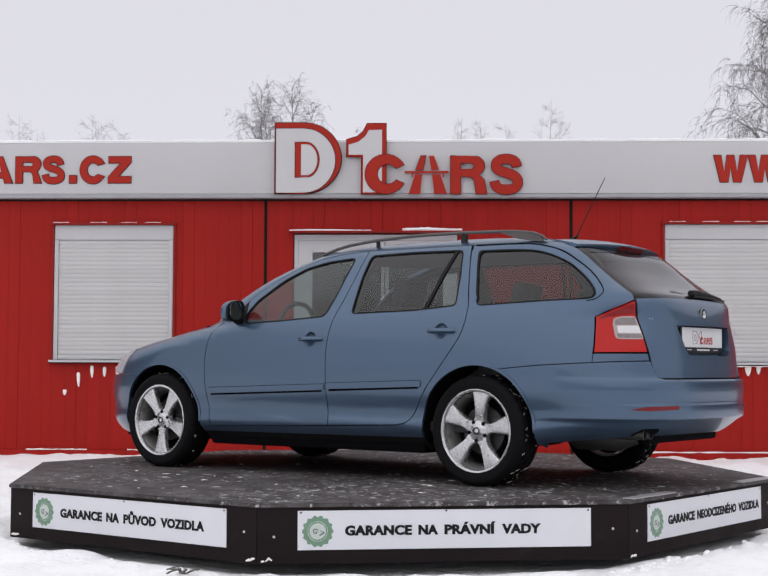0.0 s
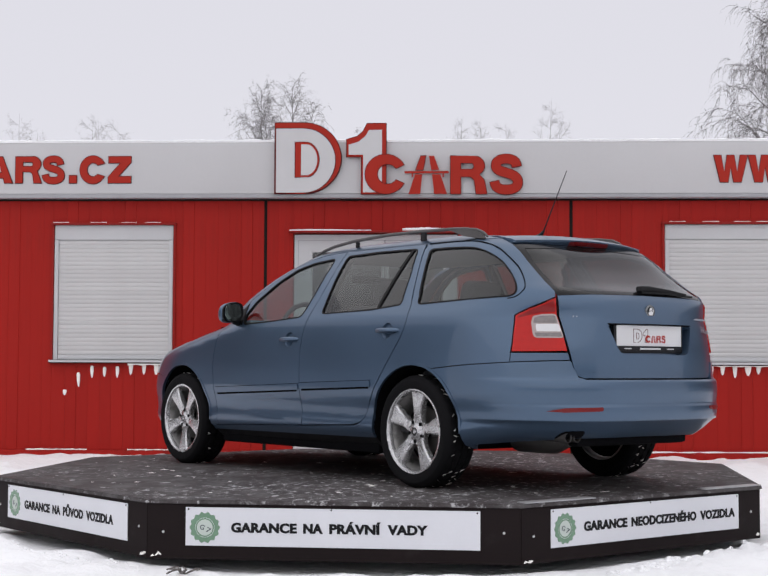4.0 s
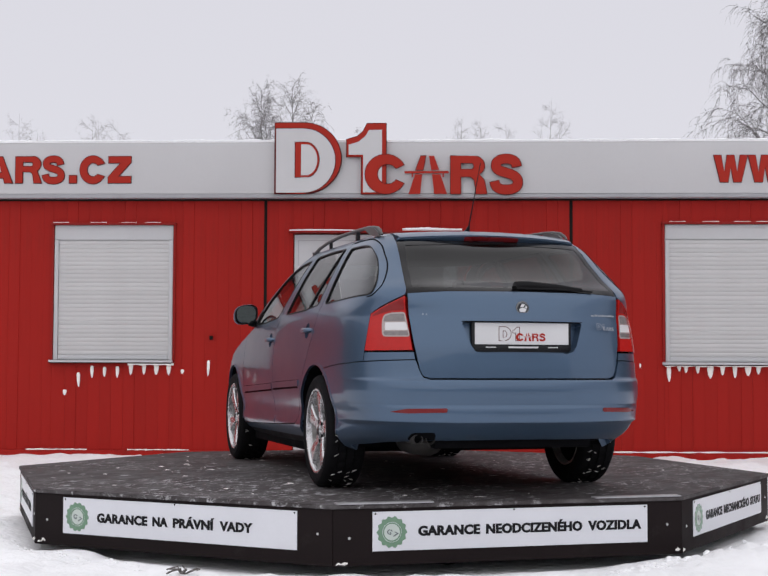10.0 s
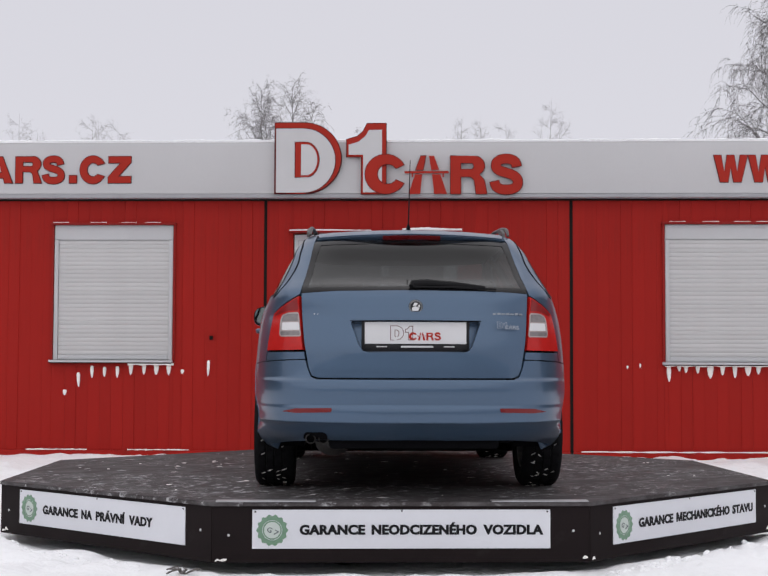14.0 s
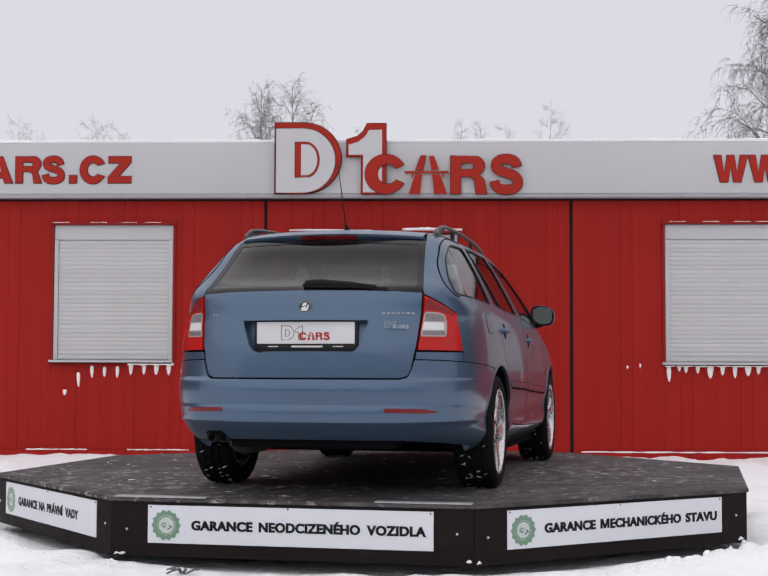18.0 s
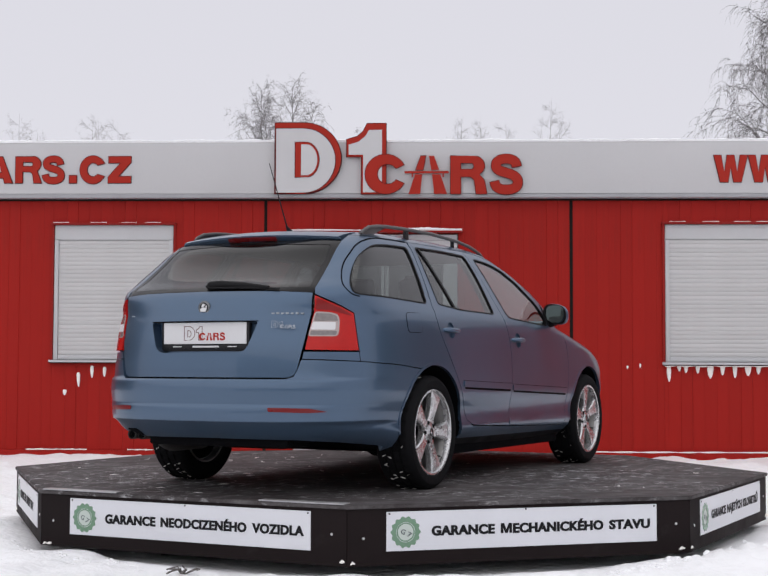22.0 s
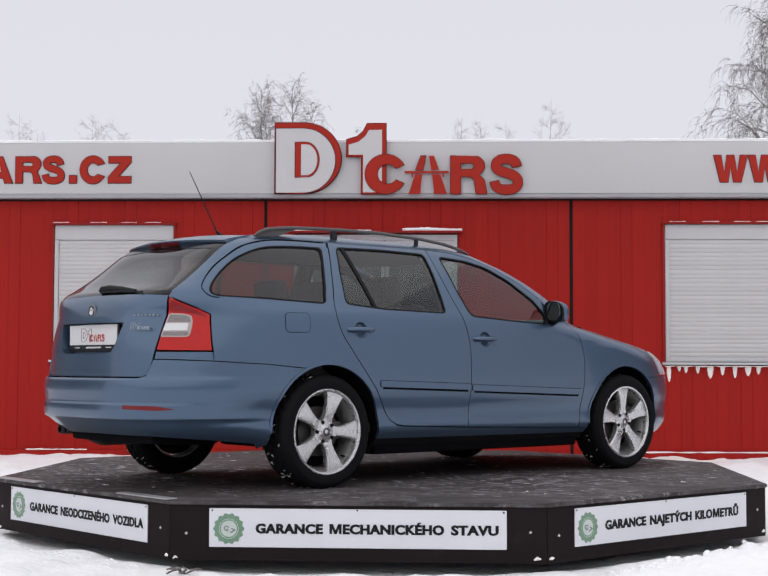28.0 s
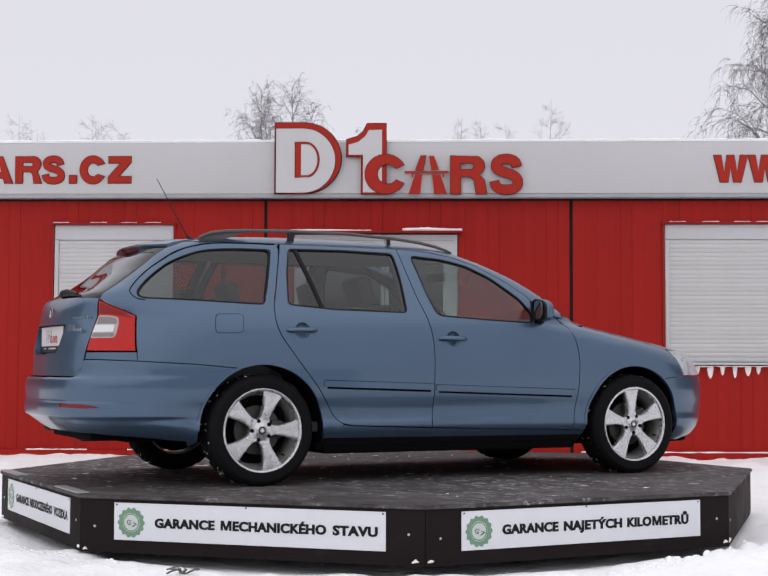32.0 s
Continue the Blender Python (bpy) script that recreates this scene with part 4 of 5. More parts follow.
def outline(z, bumper=False):
    """Half the plan outline at height z, from the nose's middle round the side to the tail's: x, y, arc length; and the arc length at x = 0."""
    key = (round(z * 5000), bumper)
    if key not in _outlines:
        w, nose = WIDTH(z), NOSE(z)
        tail = TAIL_BUMPER(z) if bumper else TAIL(z)
        a, b = min(NOSE_CORNER(z), .46 * (nose - tail)), min(TAIL_CORNER(z), .46 * (nose - tail))
        th = np.linspace(0, np.pi / 2, 60)
        n, k = 2.5, TAIL_SQUARE(z)
        fx, fv = nose - a + a * np.cos(th) ** (2 / n), np.sin(th) ** (2 / n)
        rx, rv = tail + b - b * np.sin(th) ** (2 / k), np.cos(th) ** (2 / k)
        mx = np.linspace(nose - a, tail + b, 40)[1:-1]
        x, v = np.r_[fx, mx, rx], np.r_[fv, np.ones(len(mx)), rv]
        y = w * v * (1 - .018 * (x / 1.3) ** 2 - .03 * np.maximum(0, -x - 1.1) ** 2)
        if bumper:
            y = y * (1 - TUCK(z) * np.clip((-x - 1.66) / .25, 0, 1))
        s = np.r_[0, np.cumsum(np.hypot(np.diff(x), np.diff(y)))]
        _outlines[key] = (x, y, s, float(np.interp(0, -x, s)))
    return _outlines[key]


def skin(q, z, ref="side", bumper=False):
    """A point of the body's left half. q runs along the outline: rearward from x = 0 (side), or from the middle of the tail or the nose."""
    x, y, s, s0 = outline(z, bumper)
    at = s0 + q if ref == "side" else (s[-1] - q if ref == "tail" else q)
    return np.array((np.interp(at, s, x), np.interp(at, s, y), z))



def dense(points, step=.035):
    """The open line with points added where they lie far apart."""
    out = [tuple(points[0])]
    for a, b in zip(points, points[1:]):
        n = max(1, int(math.hypot(b[0] - a[0], b[1] - a[1]) / step)) if len(a) == len(b) == 2 else 1
        for i in range(1, n + 1):
            out.append(tuple(b) if i == n else (a[0] + (b[0] - a[0]) * i / n, a[1] + (b[1] - a[1]) * i / n))
    return out


def to_ref(points, ref, bumper=False):
    """Turns points along the side into points counted from the middle of the tail or the nose. Rows with a third item stay as they are."""
    out = []
    for p in dense(points):
        if len(p) == 3:
            out.append((p[0], p[1]))
            continue
        x, y, s, s0 = outline(p[1], bumper)
        out.append((s[-1] - s0 - p[0], p[1]) if ref == "tail" else (s0 + p[0], p[1]))
    return out


def facing(q, z, ref, bumper, like):
    """The body's outward direction at a point, evened out over a hand's width along and a finger's width up."""
    e, h = 0.045, 0.006 if bumper else 0.016
    a, b = q + e, q - e
    pa = skin(abs(a), z, ref, bumper) if ref != "side" else skin(a, z, ref, bumper)
    pb = skin(abs(b), z, ref, bumper) if ref != "side" else skin(b, z, ref, bumper)
    if ref != "side" and b < 0:
        pb[1] = -pb[1]
    n = np.cross(pa - pb, skin(q, min(z + h, 1.482), ref, bumper) - skin(q, z - h, ref, bumper))
    n /= np.linalg.norm(n) + 1e-12
    return Vector(n if np.dot(n, like) > 0 else -n)


def sheet(points, ref="side", bumper=False, off=0.0, thick=0.012, holes=(), step=0.045, left=True, both=False, gap=0.0, cuts=()):
    """A panel of the body: an outline in (distance along the body, height), laid on the skin, moved out by off, with a rim turned in by thick."""
    if gap:
        points = inset(list(points), gap)
    loops = [list(points)] + [list(h) for h in holes]
    own = bmesh.new()
    layer = own.verts.layers.float_vector.new("out")
    flat = [own.verts.new((p[0], p[1], 0)) for loop in loops for p in loop]
    for tri in tessellate([[Vector((p[0], p[1], 0)) for p in loop] for loop in loops]):
        own.faces.new([flat[i] for i in tri])
    us, vs = [p[0] for p in points], [p[1] for p in points]
    for axis, lo, hi in ((0, min(us), max(us)), (1, min(vs), max(vs))):
        n = max(1, int((hi - lo) / step))
        for i in range(1, n):
            co, no = [0, 0, 0], [0, 0, 0]
            co[axis], no[axis] = lo + (hi - lo) * i / n, 1
            bmesh.ops.bisect_plane(own, geom=own.verts[:] + own.edges[:] + own.faces[:], plane_co=co, plane_no=no, dist=1e-5)
    for z in cuts:
        bmesh.ops.bisect_plane(own, geom=own.verts[:] + own.edges[:] + own.faces[:], plane_co=(0, z, 0), plane_no=(0, 1, 0), dist=1e-5)
    bmesh.ops.remove_doubles(own, verts=own.verts[:], dist=2e-5)
    rim = [e for e in own.edges if len(e.link_faces) == 1 and not (both and all(abs(v.co.x) < 1e-4 for v in e.verts))]
    where = {}
    e = 0.004
    for v in own.verts:
        q, z = v.co.x, v.co.y
        p = skin(q, z, ref, bumper)
        if both and abs(q) < 1e-4:
            p[1] = 0.0
        du = skin(q + e, z, ref, bumper) - skin(max(q - e, 0) if ref != "side" else q - e, z, ref, bumper)
        dv = skin(q, min(z + e, 1.482), ref, bumper) - skin(q, z - e, ref, bumper)
        n = np.cross(du, dv)
        n /= np.linalg.norm(n) + 1e-12
        if n[1] < -1e-6 or (abs(n[1]) < 1e-6 and n[0] * (1 if ref == "nose" else -1) < 0):
            n = -n
        if both and abs(q) < 1e-4:
            n[1] = 0
        where[v] = (Vector(p + n * off), Vector(n))
        v[layer] = facing(q, z, ref, bumper, n)
    ring = {}
    for ed in rim:
        for v in ed.verts:
            if v not in ring:
                ring[v] = own.verts.new((0, 0, 0))
                ring[v][layer] = (0, 0, 0)
                where[ring[v]] = (where[v][0] - where[v][1] * thick, where[v][1])
    for ed in rim:
        a, b = ed.verts
        own.faces.new((a, b, ring[b], ring[a]))
    for v, (p, n) in where.items():
        v.co = p
    if both:
        geom = own.verts[:] + own.edges[:] + own.faces[:]
        twin = bmesh.ops.duplicate(own, geom=geom)["geom"]
        for v in twin:
            if isinstance(v, bmesh.types.BMVert):
                v.co.y = -v.co.y
                v[layer].y = -v[layer].y
        bmesh.ops.remove_doubles(own, verts=own.verts[:], dist=1e-4)
    elif not left:
        for v in own.verts:
            v.co.y = -v.co.y
            v[layer].y = -v[layer].y
    bmesh.ops.triangulate(own, faces=[f for f in own.faces if len(f.verts) > 4])
    return own


CAR_PLACE = pose(0.021, 0.100, TOP, 0, 0, 142.3)
car = empty("station_wagon", CAR_PLACE, "blue metallic estate car with silver alloy wheels, parked on the turntable", "car")

# outlines along the side: distance behind the middle, height
C_SEAM = [(1.088, 1.406), (1.14, 1.25), (1.185, 1.098), (1.207, 1.03), (1.210, .955), (1.197, .90), (1.172, .845), (1.078, .717), (.956, .562), (.900, .475), (.858, .406), (.825, .368), (.790, .348), (.736, .337)]
B_SEAM = [(.205, .317), (.197, .531), (.191, .766), (.196, .84), (.209, .913), (.236, 1.01), (.267, 1.107), (.295, 1.25), (.316, 1.406)]
FRONT_EDGE = [(-.812, .288), (-.830, .43), (-.851, .588), (-.858, .70), (-.853, .774), (-.836, .85), (-.80, .93), (-.745, .985)]
FRAME_TOP = [(-.60, 1.045), (-.53, 1.125), (-.40, 1.215), (-.22, 1.313), (-.05, 1.368), (.10, 1.393), (.316, 1.406)]
REAR_WINDOW = rounded([(1.119, 1.037), (1.091, 1.219), (1.045, 1.377), (.683, 1.382), (.354, 1.374), (.346, 1.243), (.353, 1.003), (.840, 1.013)], .03)
FRONT_WINDOW = rounded([(.239, 1.366), (.195, 1.124), (.150, .990), (-.21, .968), (-.520, .955), (-.533, 1.018), (-.467, 1.110), (-.294, 1.239), (-.141, 1.313), (.021, 1.349)], .035)


QUARTER_WINDOW = rounded([(1.672, 1.050), (1.262, 1.033), (1.156, 1.368), (1.316, 1.367)], .03)
QUARTER_WINDOW = [(1.672, 1.050)] + QUARTER_WINDOW[4:12] + spline([(1.316, 1.367), (1.45, 1.362), (1.565, 1.350), (1.675, 1.320), (1.783, 1.274), (1.86, 1.225), (1.925, 1.174), (1.975, 1.125), (1.996, 1.090), (1.988, 1.066), (1.955, 1.057)], 3)
ARCH_R = .376


def arch(side, a0, a1, n=20, r=ARCH_R, cz=.318):
    """Points of a wheel opening; side 1 is the rear wheel."""
    return arc(1.289 * side, cz, r, a0, a1, n)


def cup(q, z, r=.047):
    return arc(q, z, r, 0, 360, 18)[:-1]


def side_panels(left):
    s = 1 if left else -1
    rear = C_SEAM + B_SEAM
    front = B_SEAM[::-1] + FRONT_EDGE + FRAME_TOP[:-1]
    doors = []
    for name, shape, window, hq, hz, glassy in (("rear_door", rear, REAR_WINDOW, 1.047, .888, GLASS_R), ("front_door", front, FRONT_WINDOW, .060, .850, GLASS_F)):
        d = part(name, sheet(shape, holes=[window, cup(hq, hz)], gap=.0026, thick=.02, left=left), PAINT, car, angle=50)
        doors.append(d)
        # rubber seal round the glass, and the glass a little behind the skin
        part("window_seal", sheet(grown_any(window, .0015), holes=[inset(window, .006)], off=.002, thick=.02, left=left), TRIM, d, "black rubber window seal", angle=50)
        g = part("window_glass", sheet(inset(window, .004), off=-.006, thick=.003, left=left), glassy, d, "tinted side window", angle=50)
        g.visible_shadow = False
        # grip: a bar over a hollow cup
        bowl = bmesh.new()
        rings = []
        for k in range(5):
            r = .0475 * math.cos(math.pi / 2 * k / 4.6)
            rings.append([bowl.verts.new((-hq_x(q, z), s * (skin(q, z)[1] - .020 * math.sin(math.pi / 2 * k / 4)), z)) for q, z in cup(hq, hz, r)])
        for a, b in zip(rings, rings[1:]):
            for i in range(len(a)):
                bowl.faces.new((a[i], a[(i + 1) % len(a)], b[(i + 1) % len(b)], b[i]))
        bowl.faces.new(rings[-1])
        h = part("door_handle", tube([(-(hq + x), s * (skin(hq + x, hz)[1] + y), hz + .002) for x, y in ((-.088, -.006), (-.080, .008), (-.03, .020), (.03, .021), (.085, .012), (.098, -.006))],
                                     [.008, .013, .015, .015, .014, .008], 10, flat=1.0), PAINT, d, angle=60)
        part("handle_cup", bowl, PAINT, d, angle=60)
    for d, path in ((doors[0], [(.918, .582), (.203, .560)]), (doors[1], [(.186, .555), (-.815, .522)])):
        part("side_moulding", sheet(rounded(ribbon(path, .036), .012), off=.007, thick=.008, left=left, step=.03), PAINT, d, angle=30)
        low = [(p[0], p[1] - .023) for p in path]
        # thin shadow along the moulding's top, drawn as a black line
        part("moulding_joint", sheet(ribbon([(p[0], p[1] + .0200) for p in path], .0026), off=.0025, thick=.004, left=left), VOID, d)
        # black strip added to deepen the shade below the moulding
        part("moulding_insert", sheet(ribbon([(low[0][0] - .02, low[0][1]), (low[1][0] + .02, low[1][1])], .014), off=.003, thick=.005, left=left), VOID, d, "thin black strip deepening the shade under the moulding")
    # small fixed pane behind the rear door's glass
    part("window_bar", sheet(ribbon([(1.000, 1.378), (.905, 1.022)], .022), off=.001, thick=.015, left=left), TRIM, doors[0], "black bar between two panes")
    # quarter panel
    seam = [(1.430, .668), (1.692, .690), (2.031, .707)]
    quarter = to_ref(C_SEAM[:-1] + [(.778, .300), (.905, .285)] + [p for p in arch(1, 184, 70)] + seam, "tail")
    quarter += [(.75, .712), (.578, .716), (.586, .757), (.75, .757), (.897, .757), (.843, .957), (.772, .990), (.612, 1.052), (.598, 1.085), (.575, 1.15), (.553, 1.25), (.540, 1.36), (.53, 1.404)]
    win = to_ref(QUARTER_WINDOW + QUARTER_WINDOW[:1], "tail")[:-1]
    body = part("quarter_panel", sheet(quarter, "tail", holes=[win], gap=.0026, thick=.02, left=left), PAINT, car, angle=50)
    part("window_seal", sheet(grown_any(win, .0015), "tail", holes=[inset(win, .006)], off=.002, thick=.02, left=left), TRIM, body, "black rubber window seal", angle=50)
    g = part("window_glass", sheet(inset(win, .004), "tail", off=-.006, thick=.003, left=left), GLASS_R, body, "tinted quarter window", angle=50)
    g.visible_shadow = False
    groove = spline([(1.955, 1.047), (1.998, 1.055), (2.026, 1.076), (2.033, 1.108), (1.985, 1.168), (1.92, 1.225), (1.83, 1.283), (1.728, 1.340), (1.61, 1.377), (1.50, 1.394), (1.35, 1.401), (1.12, 1.402)], 4)
    part("panel_joint", sheet(to_ref(ribbon(groove, .0048), "tail"), "tail", off=.002, thick=.004, left=left, step=.03), VOID, body, "fine dark joint in the quarter panel")
    part("lamp_joint", sheet([(.893, .757), (.897, .757), (.905, .710), (.901, .710)], "tail", off=.0008, thick=.002, left=left), VOID, body)
    if not left:
        flap = rounded([(1.568, .976), (1.399, .979), (1.407, .867), (1.575, .865)], .03)
        f = part("fuel_flap", sheet(to_ref(inset(flap, .003), "tail"), "tail", off=.0022, thick=.004, left=left), PAINT, body, "blue fuel filler flap", angle=50)
        part("flap_joint", sheet(to_ref(flap, "tail"), "tail", off=.0008, thick=.002, left=left, holes=[to_ref(inset(flap, .004), "tail")]), VOID, body)
    # arch lips
    for k in (1, -1):
        lip = arch(k, 180 if k == 1 else 176, 0 if k == -1 else 0, 26, ARCH_R + .012) + arch(k, 0, 180, 26, ARCH_R - .004)
        part("arch_lip", sheet(lip, off=.004, thick=.02, left=left), PAINT, car, angle=50)
    # front wing, door sill, inner side
    wing = FRONT_EDGE[:] + [(-.765, .995), (-.90, .972), (-1.05, .935), (-1.3, .893), (-1.5, .853), (-1.640, .803), (-1.640, .79), (-1.700, .70), (-1.735, .625), (-1.575, .612)] + arch(-1, 129, -4) + [(-.905, .280)]
    part("front_wing", sheet(wing, gap=.0026, thick=.02, left=left), PAINT, car, angle=50)
    sill = part("sill", sheet([(.905, .282), (.784, .296), (.784, .340), (.736, .331), (.205, .311), (-.812, .282), (-.910, .277), (-.908, .252), (.905, .262)], off=-.006, thick=.05, left=left), PAINT, car, angle=50)
    # lower sill coloured black in place of its shade and dark reflection
    part("sill_skirt", sheet([(.905, .260), (-.908, .250), (-.905, .178), (.905, .178)], off=-.010, thick=.05, left=left), TRIM, sill, "sill underside, black in place of shade", angle=50)
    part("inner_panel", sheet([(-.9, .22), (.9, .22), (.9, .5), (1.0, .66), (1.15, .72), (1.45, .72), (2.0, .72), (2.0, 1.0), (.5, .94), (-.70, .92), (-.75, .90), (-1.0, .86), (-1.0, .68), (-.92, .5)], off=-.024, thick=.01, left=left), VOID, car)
    # sail behind the mirror, pillar behind the windscreen
    part("mirror_sail", sheet([(-.540, .955), (-.64, .985), (-.615, 1.030), (-.545, 1.10), (-.53, 1.02)], off=.004, thick=.012, left=left), TRIM, doors[1], "black mirror triangle")
    pillar = [(-.745, .992)] + FRAME_TOP
    top = [(.62, 1.404), (.64, 1.34), (.70, 1.24), (.765, 1.13), (.82, 1.03), (.84, 1.0)]
    part("windscreen_pillar", sheet(pillar + [(p[0] - outline(p[1])[3], p[1]) for p in top], gap=.002, thick=.03, left=left), PAINT, car, angle=50)
    part("pillar_lining", sheet([(.335, 1.39), (.375, 1.39), (.37, 1.0), (.24, .98), (.21, 1.0)], off=-.022, thick=.02, left=left), DASH, car, "dark door pillar lining")


def hq_x(q, z):
    return -skin(q, z)[0]


def grown_any(points, d):
    return inset(points, -d)


def strip_ring(z_rows, off, name, material, parent, label="", close=True):
    """Roof: the outlines at the given heights joined to one crowned sheet."""
    bm = bmesh.new()
    rows = []
    for z in z_rows:
        x, y, s, s0 = outline(z)
        at = np.linspace(0, s[-1], 56)
        px, py = np.interp(at, s, x), np.interp(at, s, y)
        py[0] = py[-1] = 0
        loop = [(a, b) for a, b in zip(px, py)] + [(a, -b) for a, b in zip(px[-2:0:-1], py[-2:0:-1])]
        rows.append([bm.verts.new((a, b * (1 - off / .6), z - off)) for a, b in loop])
    for a, b in zip(rows, rows[1:]):
        for i in range(len(a)):
            bm.faces.new((a[i], a[(i + 1) % len(a)], b[(i + 1) % len(b)], b[i]))
    bm.faces.new(rows[-1])
    return part(name, bm, material, parent, label, angle=50)


for is_left in (True, False):
    side_panels(is_left)
ROOF_ROWS = (1.405, 1.415, 1.425, 1.435, 1.443, 1.450, 1.457, 1.463, 1.468, 1.472, 1.476, 1.479, 1.4815)
roof = strip_ring(ROOF_ROWS, 0.0, "roof", PAINT, car)
strip_ring(ROOF_ROWS[::2], .03, "headlining", LINING, car, "pale roof lining")


def car_ends():
    # bonnet, nose, windscreen
    edge = [(-1.640, .803), (-1.5, .853), (-1.3, .893), (-1.05, .935), (-.90, .972), (-.765, .995)]
    e = to_ref(edge, "nose")
    part("bonnet", sheet([(0, .790)] + [(.52, .790)] + e + [(.80, 1.003), (0, 1.012)], "nose", both=True, gap=0, thick=.02, step=.03), PAINT, car, angle=50)
    w = part("windscreen", sheet([(0, 1.014), (.80, 1.006), (.815, 1.03), (.76, 1.13), (.695, 1.24), (.635, 1.34), (.615, 1.402), (0, 1.402)], "nose", both=True, off=-.004, thick=.004), GLASS_F, car, "clear windscreen", angle=50)
    w.visible_shadow = False
    nose_edge = to_ref([(-1.735, .6235), (-1.575, .6105)] + arch(-1, 130, 184, 14) + [(-1.66, .20)], "nose")
    part("front_bumper", sheet([(0, .20), (0, .62), (.46, .62)] + nose_edge, "nose", both=True, thick=.03), PAINT, car, angle=50)
    part("front_grille", sheet([(0, .628), (.42, .640), (.50, .782), (0, .784)], "nose", both=True, off=-.012, thick=.02), BLACK, car, "black slatted radiator grille", angle=50)
    part("lower_grille", sheet([(0, .27), (.48, .28), (.44, .42), (0, .43)], "nose", both=True, off=.004, thick=.01), BLACK, car)
    for left in (True, False):
        lamp = to_ref([(-1.645, .795), (-1.705, .70), (-1.745, .628)], "nose") + [(.50, .632), (.445, .66), (.515, .784)]
        part("headlamp", sheet(lamp, "nose", gap=.003, off=.004, thick=.03, left=left), LAMP_FRONT, car, "clear glass headlamp", angle=50)
        s = 1 if left else -1
        for k in (1, -1):
            well = bmesh.new()
            rings = []
            for y in (.865, .58):
                rings.append([well.verts.new((k * 1.289 * -1 + x, s * y, z)) for x, z in arc(0, .318, .372, -12, 192, 26)])
            for i in range(26):
                well.faces.new((rings[0][i], rings[0][i + 1], rings[1][i + 1], rings[1][i]))
            well.faces.new(rings[1])
            for v in well.verts:
                if abs(v.co.y) > .8:
                    v.co.y = s * (abs(skin(-v.co.x, min(max(v.co.z, .25), .9))[1]) - .012)
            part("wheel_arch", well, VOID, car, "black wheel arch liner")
    # bumper at the tail
    side_edge = to_ref([(2.031, .7045), (1.692, .6875), (1.428, .6655)] + arch(1, 69, -10, 16) + [(1.70, .228)], "tail", True)
    b = part("rear_bumper", sheet([(0, .614), (.510, .614), (.545, .626), (.562, .660), (.580, .712), (.64, .712)] + side_edge + [(.95, .258), (.72, .285), (.5, .300), (0, .304)], "tail", True, both=True, thick=.05, step=.035, cuts=(.375, .388, .393, .398, .403, .411, .465, .474, .482, .490, .606)), PAINT, car, angle=30)
    for left in (True, False):
        part("rear_reflector", sheet(rounded([(.742, .449), (.640, .466), (.429, .470), (.432, .449), (.640, .443)], .008), "tail", True, off=.003, thick=.008, left=left), REFLECTOR, b, "red strip reflector")
    part("bumper_shelf", box(-2.32, -2.24, -.42, .42, .585, .608, .008), PAINT, b)
    # no hole: a black patch on the skin paints the hollow's shade
    part("exhaust_cutout", sheet(rounded([(.448, .306), (.600, .304), (.586, .342), (.464, .344)], .018), "tail", True, off=.003, thick=.02), VOID, b, "dark patch painted for the shaded hollow over the exhaust", angle=50)
    # tailgate with its recess
    gate = [(0, .622), (.505, .622), (.540, .634), (.556, .665), (.586, .80), (.606, .953), (.601, 1.058), (.40, 1.068), (0, 1.073), (0, .914), (.325, .912), (.332, .900), (.290, .785), (.270, .760), (.235, .748), (0, .746)]
    t = part("tailgate", sheet(gate, "tail", both=True, thick=.060, step=.04), PAINT, car, angle=45)
    part("plate_recess", sheet([(0, .735), (.30, .735), (.345, .925), (0, .925)], "tail", both=True, off=-.057, thick=.01), PAINT, t, angle=50)
    part("recess_joint", sheet([(0, .9165), (.335, .9145), (.335, .9105), (0, .9125)], "tail", both=True, off=.0015, thick=.012), VOID, t)
    part("gate_lip", sheet([(0, .655), (.545, .655), (.548, .662), (0, .662)], "tail", both=True, off=.004, thick=.006), PAINT, t, angle=60)
    g = part("tailgate_glass", sheet([(0, 1.077), (.40, 1.073), (.596, 1.064), (.590, 1.09), (.568, 1.15), (.548, 1.25), (.536, 1.36), (.50, 1.392), (0, 1.396)], "tail", both=True, off=-.003, thick=.004), GLASS_T, t, "dark tinted rear window", angle=50)
    g.visible_shadow = False
    part("glass_edge", sheet([(0, 1.0745), (.40, 1.0705), (.603, 1.060), (.598, 1.09), (.576, 1.15), (.556, 1.25), (.543, 1.362), (0, 1.376), (0, 1.355), (.50, 1.338), (.522, 1.25), (.542, 1.15), (.566, 1.09), (.40, 1.092), (0, 1.096)],
                            "tail", both=True, off=-.0015, thick=.003), FRIT, t, "black printed edge of the rear window", angle=50)
    # plate, its holder, the round emblem, script bars
    p = part("number_plate", box(-2.2895, -2.286, -.260, .260, .796, .908, .002), PLATE, t, "white dealer plate with a red and grey emblem", smooth=False)
    # real holder, drawn larger so its black also covers the shadow round it
    part("plate_holder", box(-2.286, -2.262, -.276, .276, .757, .914, .006), BLACK, t, "black plate holder, widened to take in its shadow")
    part("holder_strip", box(-2.2885, -2.286, -.262, .262, .7705, .7925, .002), BLACK, t)
